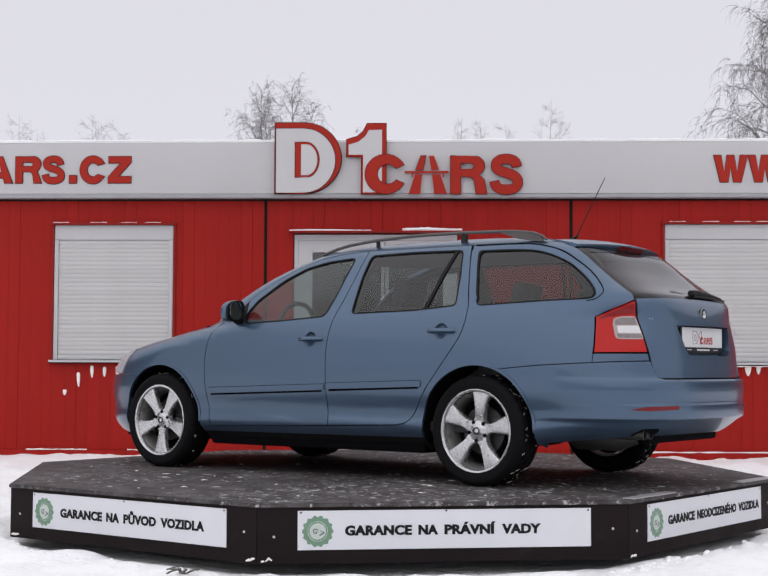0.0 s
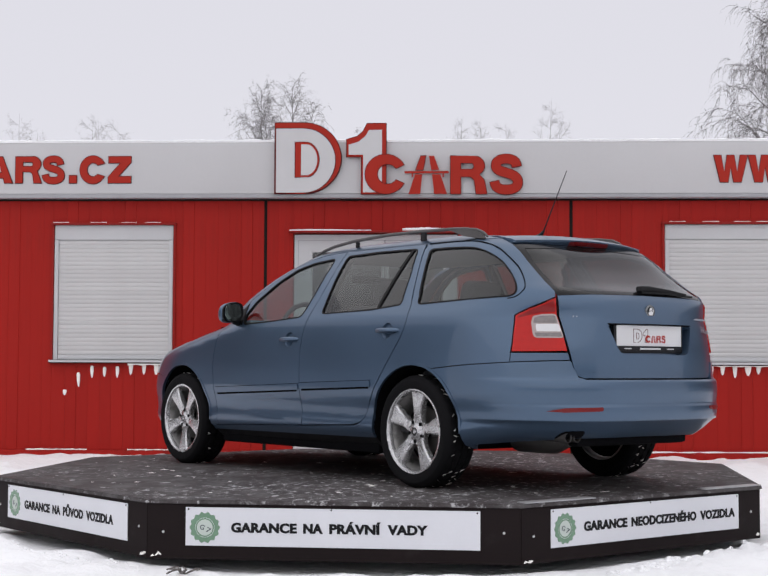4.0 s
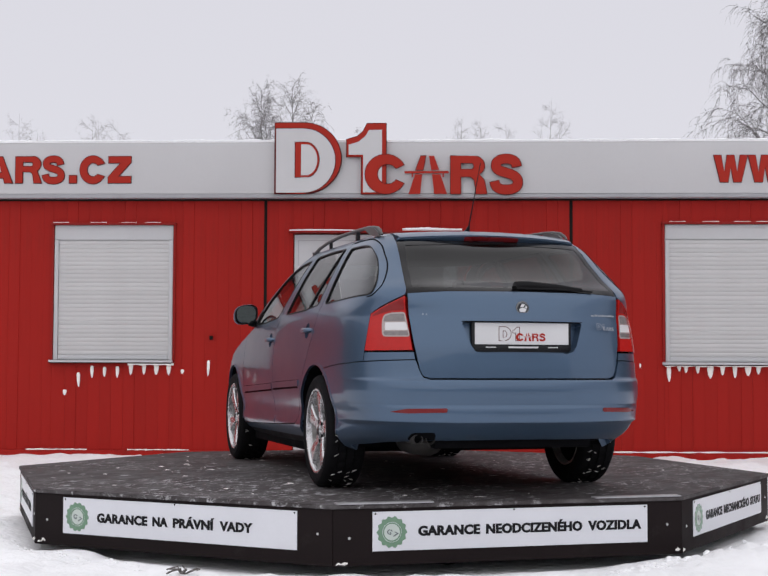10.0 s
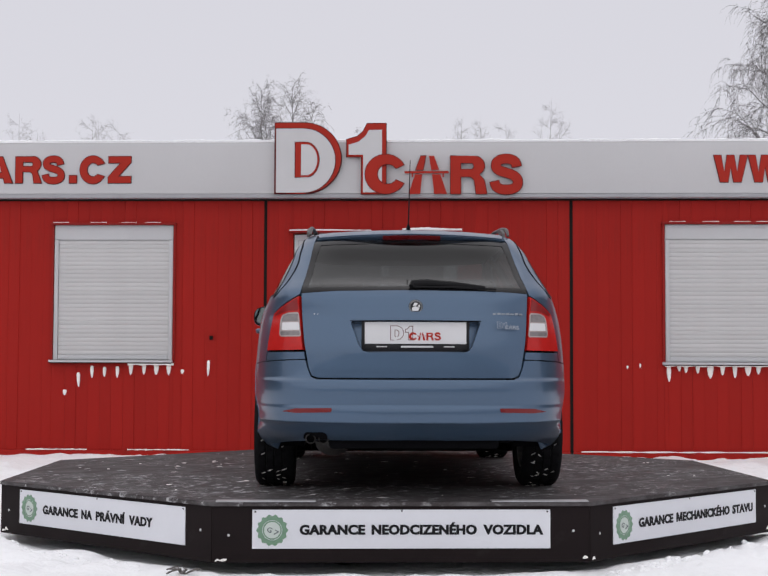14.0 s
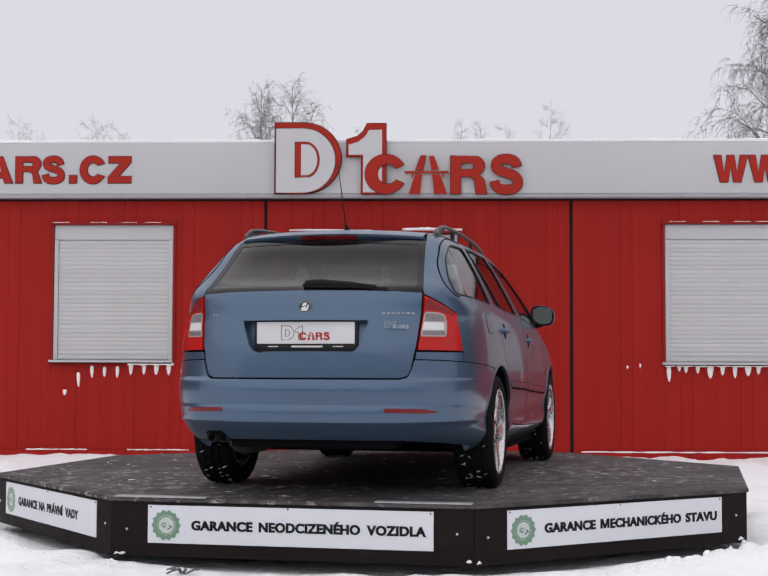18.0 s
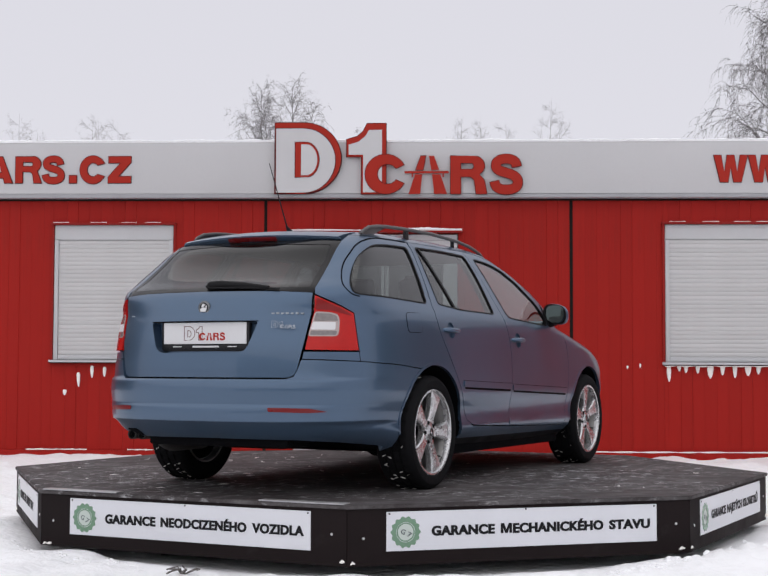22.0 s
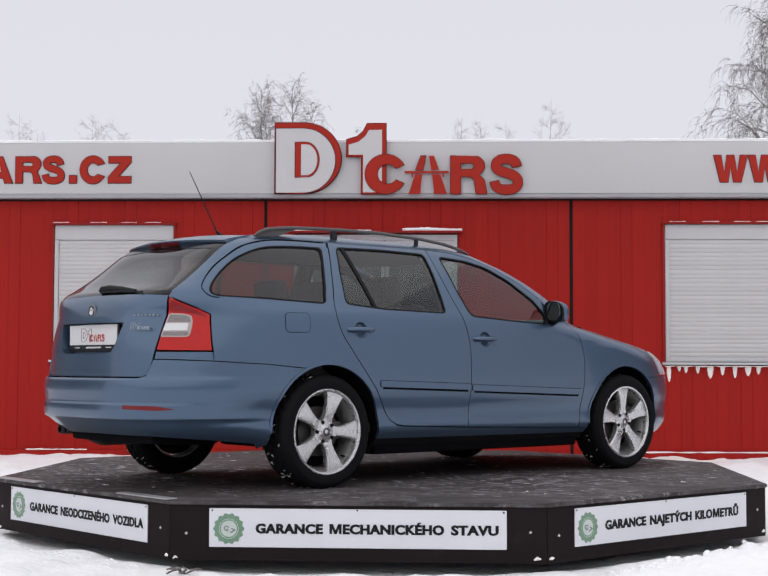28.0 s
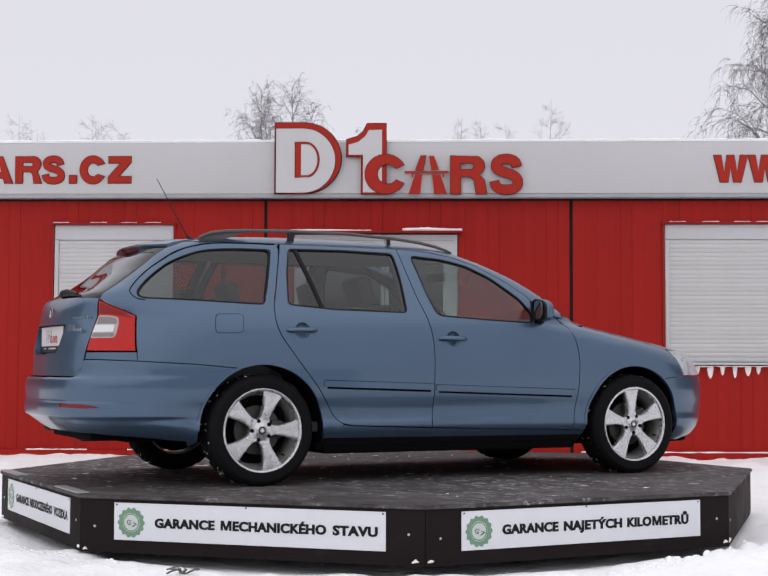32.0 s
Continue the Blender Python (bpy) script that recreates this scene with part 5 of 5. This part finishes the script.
    for a, b2, z0, z1 in ((.20, .145, .779, .784), (.075, -.09, .777, .786), (-.145, -.20, .779, .784)):
        part("holder_mark", box(-2.290, -2.2885, min(a, b2), max(a, b2), z0, z1), PLATE, t, smooth=False)
    turn = Matrix(((0, 1, 0, -2.2905), (-1, 0, 0, 0), (0, 0, 1, 0), (0, 0, 0, 1)))
    outlines = [EMBLEM_PLATE, EMBLEM_INSET, EMBLEM_BAR]
    blocks = [(EMBLEM_RING, [])] + [(shape, []) for shape in EMBLEM_ROAD] + [EMBLEM_BLOCK, (notched(1.016, 1.336, 2.668, 3.056), [])]

    def scaled(shape, k, x, z):
        return [((p[0] - .133) * k + x, (p[1] - 2.672) * k + z) for p in shape]
    side = [skin(abs(y) * 1.02, .886, "tail") for y in (-.405, -.545)]
    way = Vector((side[1][0] - side[0][0], -.140, 0)).normalized()
    slope = Vector(skin(.48, .905, "tail") - skin(.48, .868, "tail"))
    up = Vector((slope.x, 0, slope.z)).normalized()
    out = way.cross(up)
    sticker = Matrix.Translation(Vector((min(skin(q, .886, "tail")[0] for q in (.42, .45, .48, .51, .54)) - .002, -.476, .874))) @ Matrix(((way.x, -out.x, up.x, 0), (way.y, -out.y, up.y, 0), (way.z, -out.z, up.z, 0), (0, 0, 0, 1)))
    for name, at, k, x, z, lines, fill, line in (("plate_emblem", turn, .108, 0, .814, PLATE_MARK, SIGN_RED, .0038), ("sticker", sticker, .052, 0, 0, SCRIPT, SCRIPT, .0020)):
        for shape in outlines:
            pts = scaled(shape, k, x, z)
            part(name, prism(pts, .001, holes=[inset(pts, line)]), lines, t, m=at, smooth=False)
        for shape, holes in blocks:
            part(name, prism(scaled(shape, k, x, z), .001, holes=[scaled(h, k, x, z) for h in holes]), fill, t, m=at, smooth=False)
    em = part("emblem", lathe([(0, -.006), (.026, -.006), (.031, -.008), (.035, -.006), (.037, 0)], 32), DARK_CHROME, t, "round chrome maker's badge", m=Matrix(((0, 1, 0, -2.293), (-1, 0, 0, 0), (0, 0, 1, .985), (0, 0, 0, 1))) @ pose(0, 0, 0), angle=60)
    part("emblem_face", lathe([(0, -.0075), (.026, -.0075), (.026, -.005)], 28), BLACK, em)
    for shape in ([(-.018, -.020), (.012, -.021), (.020, -.004), (-.004, .003), (-.021, -.006)], [(-.016, .004), (.002, .005), (.012, .019), (-.006, .022)], [(.008, .002), (.023, -.001), (.019, .014)]):
        part("emblem_mark", prism(shape, .001), PLATE, em, m=pose(0, -.0088, 0), smooth=False)
    for y0, z0, w, h in ((-.395, .947, .165, .016), (.503, .945, -.034, .012)):
        n = 7 if w > .1 else (4 if w > .05 else 2)
        h *= .65
        for i in range(n):
            y = y0 - w * (i + .1) / n
            pt = skin(abs(y) * 1.02, z0 + h / 2, "tail")
            part("script_bar", box(pt[0] - .003, pt[0] + .004, y - abs(w) / n * .72, y, z0, z0 + h * (1 if i % 2 else .8), .001), SCRIPT, t, smooth=False)
    # lamps
    for left in (True, False):
        lamp = [(.592, .763), (.890, .761), (.868, .85), (.838, .957), (.770, .986), (.612, 1.047), (.619, 1.0), (.617, .953), (.600, .82)]
        l = part("tail_lamp", sheet(lamp, "tail", gap=.002, off=.006, thick=.045, left=left, step=.03), LAMP_RED, car, "red tail lamp with a clear middle field", angle=50)
        white = rounded([(.603, .832), (.752, .833), (.762, .850), (.760, .915), (.745, .948), (.700, .960), (.624, .962)], .014)
        f = part("clear_field", sheet(white, "tail", off=.0085, thick=.006, left=left, step=.03), LAMP_CLEAR, l, "clear reversing and indicator lens", angle=50)
        for lens in ([(.612, .839), (.746, .840), (.752, .860), (.614, .860)], [(.624, .912), (.750, .912), (.738, .938), (.700, .950), (.630, .952)]):
            part("lens_field", sheet(rounded(lens, .006), "tail", off=.0098, thick=.003, left=left, step=.03), LAMP_GREY, f, angle=50)
        part("lens_bar", sheet(rounded([(.612, .866), (.740, .867), (.738, .906), (.620, .906)], .006), "tail", off=.0105, thick=.004, left=left, step=.03), PLATE, f, "bright lens bar", angle=50)
        part("lamp_field", sheet(rounded([(.625, .972), (.70, .970), (.826, .940), (.822, .950), (.762, .980), (.627, 1.033)], .008), "tail", off=.0075, thick=.003, left=left, step=.03), LAMP_DEEP, l, "deep red upper lens", angle=50)
    # spoiler with the third brake lamp
    bm = bmesh.new()
    rows = []
    for i in range(25):
        y = -.505 + 1.01 * i / 24
        k = (y / .5) ** 2
        rows.append([bm.verts.new((x + .085 * k, y, z - .016 * k)) for x, z in ((-1.56, 1.442), (-1.70, 1.436), (-1.81, 1.414), (-1.848, 1.401), (-1.846, 1.397), (-1.72, 1.390), (-1.60, 1.420))])
    for a, b in zip(rows, rows[1:]):
        for j in range(7):
            bm.faces.new((a[j], a[(j + 1) % 7], b[(j + 1) % 7], b[j]))
    bm.faces.new(rows[0])
    bm.faces.new(rows[-1])
    sp = part("roof_spoiler", bm, PAINT, t, angle=50)
    bm = bmesh.new()
    rows = []
    for i in range(25):
        y = -.515 + 1.03 * i / 24
        k = (y / .5) ** 2
        rows.append([bm.verts.new((x + .085 * k, y, z - .016 * k)) for x, z in ((-1.70, 1.396), (-1.842, 1.3965), (-1.844, 1.392), (-1.818, 1.362), (-1.72, 1.372))])
    for a, b in zip(rows, rows[1:]):
        for j in range(5):
            bm.faces.new((a[j], a[(j + 1) % 5], b[(j + 1) % 5], b[j]))
    bm.faces.new(rows[0])
    bm.faces.new(rows[-1])
    part("spoiler_edge", bm, PAINT, sp, "dark underside of the roof spoiler", angle=40)
    bm = bmesh.new()
    rows = []
    for i in range(9):
        y = -.157 + .314 * i / 8
        k = (y / .5) ** 2
        rows.append([bm.verts.new((x + .085 * k, y, z - .016 * k)) for x, z in ((-1.840, 1.395), (-1.848, 1.391), (-1.831, 1.371), (-1.818, 1.370))])
    for a, b in zip(rows, rows[1:]):
        for j in range(3):
            bm.faces.new((a[j], a[j + 1], b[j + 1], b[j]))
    part("brake_lamp", bm, REFLECTOR, t, "narrow red high brake lamp", angle=50)
    # wiper: a fat cover and a blade lying on the glass's foot
    def on_glass(y, z, out):
        q = skin(abs(y) * 1.02, z, "tail")
        return (q[0] - out, y, z + out * .6)
    part("wiper_arm", tube([on_glass(.02, 1.088, .008), on_glass(.012, 1.098, .016), on_glass(-.06, 1.102, .017), on_glass(-.22, 1.094, .015), on_glass(-.36, 1.082, .012)], [.015, .020, .020, .014, .008], 10), TRIM, t, "black rear wiper")
    part("wiper_blade", tube([on_glass(.01, 1.086, .008), on_glass(-.2, 1.084, .010), on_glass(-.42, 1.074, .009)], .006, 6), TRIM, t)
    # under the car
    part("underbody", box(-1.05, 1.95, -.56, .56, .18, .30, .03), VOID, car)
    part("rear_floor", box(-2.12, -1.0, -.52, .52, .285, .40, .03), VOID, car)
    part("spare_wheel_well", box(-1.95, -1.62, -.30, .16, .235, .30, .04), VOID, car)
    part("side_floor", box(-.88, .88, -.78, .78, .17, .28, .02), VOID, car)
    # black box added to fill the shadow under the bumper
    part("bumper_underside", box(-2.17, -1.95, -.44, .44, .255, .312, .022), VOID, car, "black box standing in for the shadow under the bumper")
    part("silencer", tube([(-2.10, .42, .285), (-1.98, .42, .28), (-1.72, .42, .28), (-1.66, .42, .28)], [.04, .095, .095, .04], 14, flat=.75), DISC, car, "dull brown exhaust silencer")
    for y in (.535, .468):
        tip = part("exhaust_tip", lathe([(.021, .0), (.024, -.004), (.027, .0), (.027, .16), (.021, .16)], 20), DISC, car, "sooty steel exhaust pipe", m=pose(-2.195, y, .308, 0, 0, -90))
        part("exhaust_bore", lathe([(0, .03), (.0215, .03), (.0215, .16)], 16), VOID, tip)


car_ends()


def wheel(name_at, left):
    """A five-spoke alloy wheel with a winter tyre; its outer face looks to -y."""
    w = empty("wheel", name_at)
    w.parent = car
    R = .318
    prof = [(.222, -.085), (.234, -.100), (.262, -.112), (.288, -.110), (.303, -.100), (.312, -.088)]
    tread = [(.317, -.078), (.318, -.052), (.311, -.050), (.311, -.042), (.318, -.040), (.319, -.006), (.311, -.004), (.311, .004), (.319, .006), (.318, .040), (.311, .042), (.311, .050), (.318, .052), (.317, .078)]
    back = [(.312, .088), (.303, .100), (.288, .110), (.262, .112), (.234, .100), (.215, .085)]
    full = prof + tread + back
    part("tyre", lathe(full, 120, wave=lambda k, i: (-.007 if (k + (i // 4) * 2) % 4 == 0 and 5 < i < 20 else 0)), RUBBER, w, "black winter tyre with packed snow in its tread", angle=28)
    part("rim", lathe([(.214, -.050), (.221, -.086), (.2235, -.099), (.2275, -.104), (.2360, -.1065), (.2390, -.105), (.2395, -.096), (.229, -.088), (.218, -.050)], 72), ALLOY, w, "silver alloy rim", angle=30)
    part("rim_barrel", lathe([(.221, -.078), (.212, -.062), (.201, -.03), (.200, .0), (.205, .09), (.215, .09)], 48), BARREL, w, "dirty inner rim barrel", angle=30)
    part("valve", tube([(.197, -.080, .030), (.192, -.052, .030)], .005, 8), VOID, w, "black tyre valve", m=pose(0, 0, 0, 0, 36, 0))
    # spokes: narrow at the hub, broad at the rim
    for k in range(5):
        bm = bmesh.new()
        rows = []
        for r, half, y in ((.036, .026, -.078), (.052, .037, -.080), (.064, .040, -.0815), (.074, .033, -.083), (.086, .0285, -.085), (.110, .0295, -.088), (.135, .034, -.091), (.160, .0395, -.093), (.185, .046, -.0945), (.205, .053, -.095), (.2225, .060, -.095)):
            row = []
            for u, dy in ((-1.0, .040), (-1.0, .010), (-.86, .0015), (-.70, .0), (0, .002), (.70, .0), (.86, .0015), (1.0, .010), (1.0, .040)):
                x = u * half
                row.append(bm.verts.new((x, y + dy, math.sqrt(max(r * r - x * x, 1e-6)))))
            rows.append(row)
        for a, b in zip(rows, rows[1:]):
            for i in range(8):
                bm.faces.new((a[i], a[i + 1], b[i + 1], b[i]))
            bm.faces.new((a[8], a[0], b[0], b[8]))
        part("spoke", bm, ALLOY, w, m=pose(0, 0, 0, 0, 72 * k, 0), angle=22)
    part("hub", lathe([(0, -.086), (.030, -.087), (.036, -.083), (.060, -.080), (.068, -.070), (.070, -.04)], 40), ALLOY, w, angle=30)
    part("hub_cap", lathe([(0, -.0925), (.024, -.092), (.029, -.089), (.030, -.084)], 28), ALLOY, w, "silver hub cap")
    part("cap_ring", lathe([(.014, -.0925), (.015, -.0945), (.022, -.0942), (.0235, -.0915)], 28), BLACK, w, "black ring on the hub cap")
    for k in range(5):
        a = radians(72 * k + 36 + 90)
        part("wheel_bolt", lathe([(0, -.0842), (.0105, -.0840), (.0115, -.060)], 12), VOID, w, m=pose(.056 * math.cos(a), 0, .056 * math.sin(a)))
    rng = random.Random(int(name_at.translation.x * 10) + left)
    bm = None
    for k in range(70):
        a, y, side = rng.random() * 2 * math.pi, rng.choice((-.070, -.034, .012, .044)), rng.choice((-1, 1))
        r, long = .3175 + .0015 * rng.random(), .010 + .020 * rng.random()
        pts = [(r * math.cos(a + .035 * side * i), y + long * i, r * math.sin(a + .035 * side * i)) for i in (0, .5, 1)]
        bm = tube(pts, [.0010, .0010 + .0020 * rng.random(), .0010], 5, bm)
    tagged(part("tread_snow", bm, ICE, w, "flecks of snow packed in the tread"), kind="stuff")
    part("brake_disc", lathe([(.05, -.012), (.140, -.012), (.140, .01), (.05, .01)], 40), DISC, w, "grey brake disc")
    part("brake_caliper", box(-.05, .05, -.04, .03, .08, .15, .012), DISC, w, m=pose(0, 0, 0, 0, 70, 0))
    part("hub_back", lathe([(0, .02), (.195, .03), (.195, .05), (0, .06)], 32), VOID, w)
    return w


for x, wy, spin, left in ((1.289, .762, 36, True), (-1.289, .752, 8, True), (1.289, .762, -5, False), (-1.289, .752, 18, False)):
    wheel(pose(x, wy if left else -wy, .316, 0, 0, 180 if left else 0) @ pose(0, 0, 0, 0, spin, 0), left)


def roof_gear():
    path = [(-1.587, 1.415), (-1.555, 1.438), (-1.497, 1.459), (-1.40, 1.472), (-1.284, 1.480), (-1.0, 1.489), (-.644, 1.491), (-.308, 1.475), (-.12, 1.455), (-.02, 1.436), (.06, 1.414), (.10, 1.400)]
    for s in (1, -1):
        r = part("roof_rail", tube([(x, s * (.535 + .02 * min(1, abs(x + .75) / .8)), z) for x, z in path], [.007, .010, .012] + [.012] * 7 + [.011, .007], 10, flat=.85), RAIL, car, "dark grey roof rail", angle=60)
        part("rail_foot", box(-1.015, -.975, s * .535 - .011, s * .535 + .011, 1.425, 1.486, .005), BLACK, r)
        part("rail_foot", box(-.345, -.325, s * .535 - .010, s * .535 + .010, 1.43, 1.472, .003), BLACK, r)
        part("rail_foot", prism([(-1.580, 1.404), (-1.50, 1.412), (-1.40, 1.430), (-1.27, 1.474), (-1.40, 1.470), (-1.497, 1.455), (-1.555, 1.434)][::-1], .016), RAIL, r, m=pose(0, s * .551 + .008, 0), smooth=False)
    a = part("aerial", tube([(-1.455, 0, 1.472), (-1.66, 0, 1.83)], [.0042, .0022], 8), BLACK, car, "thin black roof aerial")
    part("aerial_foot", tube([(-1.40, 0, 1.445), (-1.44, 0, 1.464), (-1.470, 0, 1.492)], [.024, .014, .005], 12), BLACK, a)
    # door mirrors, turned towards the driver
    for s, reach in ((1, .918), (-1, .895)):
        bm = bmesh.new()
        bmesh.ops.create_icosphere(bm, subdivisions=4, radius=1)
        for v in bm.verts:
            c = v.co
            y, z = math.copysign(abs(c.y) ** .72, c.y), math.copysign(abs(c.z) ** .75, c.z)
            x = .054 * abs(c.x) ** .8 if c.x > 0 else -.008 * min(1, abs(c.x) * 3)
            v.co = Vector((.555 + x + .015 * y * (c.x > 0), s * (reach + .082 * y), 1.038 + .068 * z - .012 * y))
        m = part("door_mirror", bm, PAINT, car, "body-coloured door mirror", angle=60)
        part("mirror_base", tube([(.60, s * .80, .965), (.585, s * .84, .975), (.565, s * .885, .985)], [.030, .026, .026], 10), TRIM, m)
        ring = [(.080 * math.copysign(abs(math.cos(a)) ** .72, math.cos(a)), .066 * math.copysign(abs(math.sin(a)) ** .75, math.sin(a))) for a in (2 * math.pi * k / 40 for k in range(40))]
        at = Matrix(((0, 1, 0, .530), (1, 0, 0, s * reach), (0, 0, 1, 1.038), (0, 0, 0, 1)))
        part("mirror_frame", prism([(s * a, b - .012 * a / .094) for a, b in ring], .012, holes=[[(s * a * .86, b * .86 - .012 * a / .094) for a, b in ring]]), TRIM, m, m=at, smooth=False)
        part("mirror_glass", prism([(a * .88, b * .88) for a, b in ring], .002), MIRROR, m, "mirror glass", m=at @ pose(0, -.004, 0, 0, 0, -9 * s), smooth=False)


roof_gear()


def cabin():
    def cushion(name, x0, x1, y0, y1, z0, z1, parent, tilt=0, r=.05, material=None):
        cx, cy, cz = (x0 + x1) / 2, (y0 + y1) / 2, (z0 + z1) / 2
        return part(name, box(x0 - cx, x1 - cx, y0 - cy, y1 - cy, z0 - cz, z1 - cz, r), material or SEAT, parent, m=pose(cx, cy, cz, 0, tilt, 0), angle=60)
    for s in (1, -1):
        seat = cushion("front_seat", -.10, .42, s * .37 - .25, s * .37 + .25, .42, .58, car, -6)
        cushion("backrest", -.50, -.36, -.24, .24, .02, .62, seat, -16, .05)
        cushion("headrest", -.60, -.50, -.13, .13, .62, .80, seat, -10, .04)
    bench = cushion("rear_bench", -1.10, -.62, -.66, .66, .44, .60, car, -5)
    cushion("backrest", -.40, -.26, -.64, .64, .02, .55, bench, -18, .05)
    for y in (-.38, .38, 0):
        cushion("headrest", -.47, -.38, y - .12, y + .12, .56, .70 if y else .62, bench, -8, .035)
    part("load_cover", box(-2.08, -1.34, -.56, .56, .955, .975, .008), DASH, car, "dark load cover")
    part("dashboard", box(.62, .98, -.70, .70, .70, .985, .06), DASH, car, "dark dashboard", angle=60)
    ring = [(.50 + .02 * math.sin(a) - .05 * math.sin(a), .37 + .185 * math.cos(a), .93 + .175 * math.sin(a)) for a in (2 * math.pi * k / 28 for k in range(29))]
    st = part("steering_wheel", tube(ring, .016, 8), DASH, car, "black steering wheel")
    part("steering_hub", box(.505, .56, .31, .43, .87, .97, .02), DASH, st, angle=60)
    part("steering_spoke", box(.50, .52, .20, .54, .91, .94, .006), DASH, st)
    part("rear_view_mirror", box(.28, .31, -.11, .11, 1.25, 1.31, .012), DASH, car)
    part("cabin_floor", box(-1.2, .95, -.78, .78, .30, .36, .01), DASH, car)
    part("bulkhead", box(.93, .96, -.75, .75, .36, .95), VOID, car)
    part("load_floor", box(-2.15, -1.2, -.50, .50, .56, .60), DASH, car)
    for s in (1, -1):
        part("door_card", box(-.88, .70, s * .80 - .015, s * .80 + .015, .36, .935, .012), DASH, car, "dark door lining")
        part("door_card", box(-1.15, -.881, s * .80 - .015, s * .80 + .015, .73, .935, .012), DASH, car)
        part("load_lining", box(-1.85, -1.18, s * .66 - .015, s * .66 + .015, .56, 1.0, .012), DASH, car)


cabin()


# ---- what moves: the turntable, and the car on it ----
SPEED = -3.61442


def motions():
    times = [0.5 * k for k in range(65)]
    walk(turntable, [(t, pose(0, 0, 0, 0, 0, SPEED * t)) for t in times])
    walk(car, [(t, pose(0, 0, 0, 0, 0, SPEED * t) @ CAR_PLACE) for t in times])


motions()
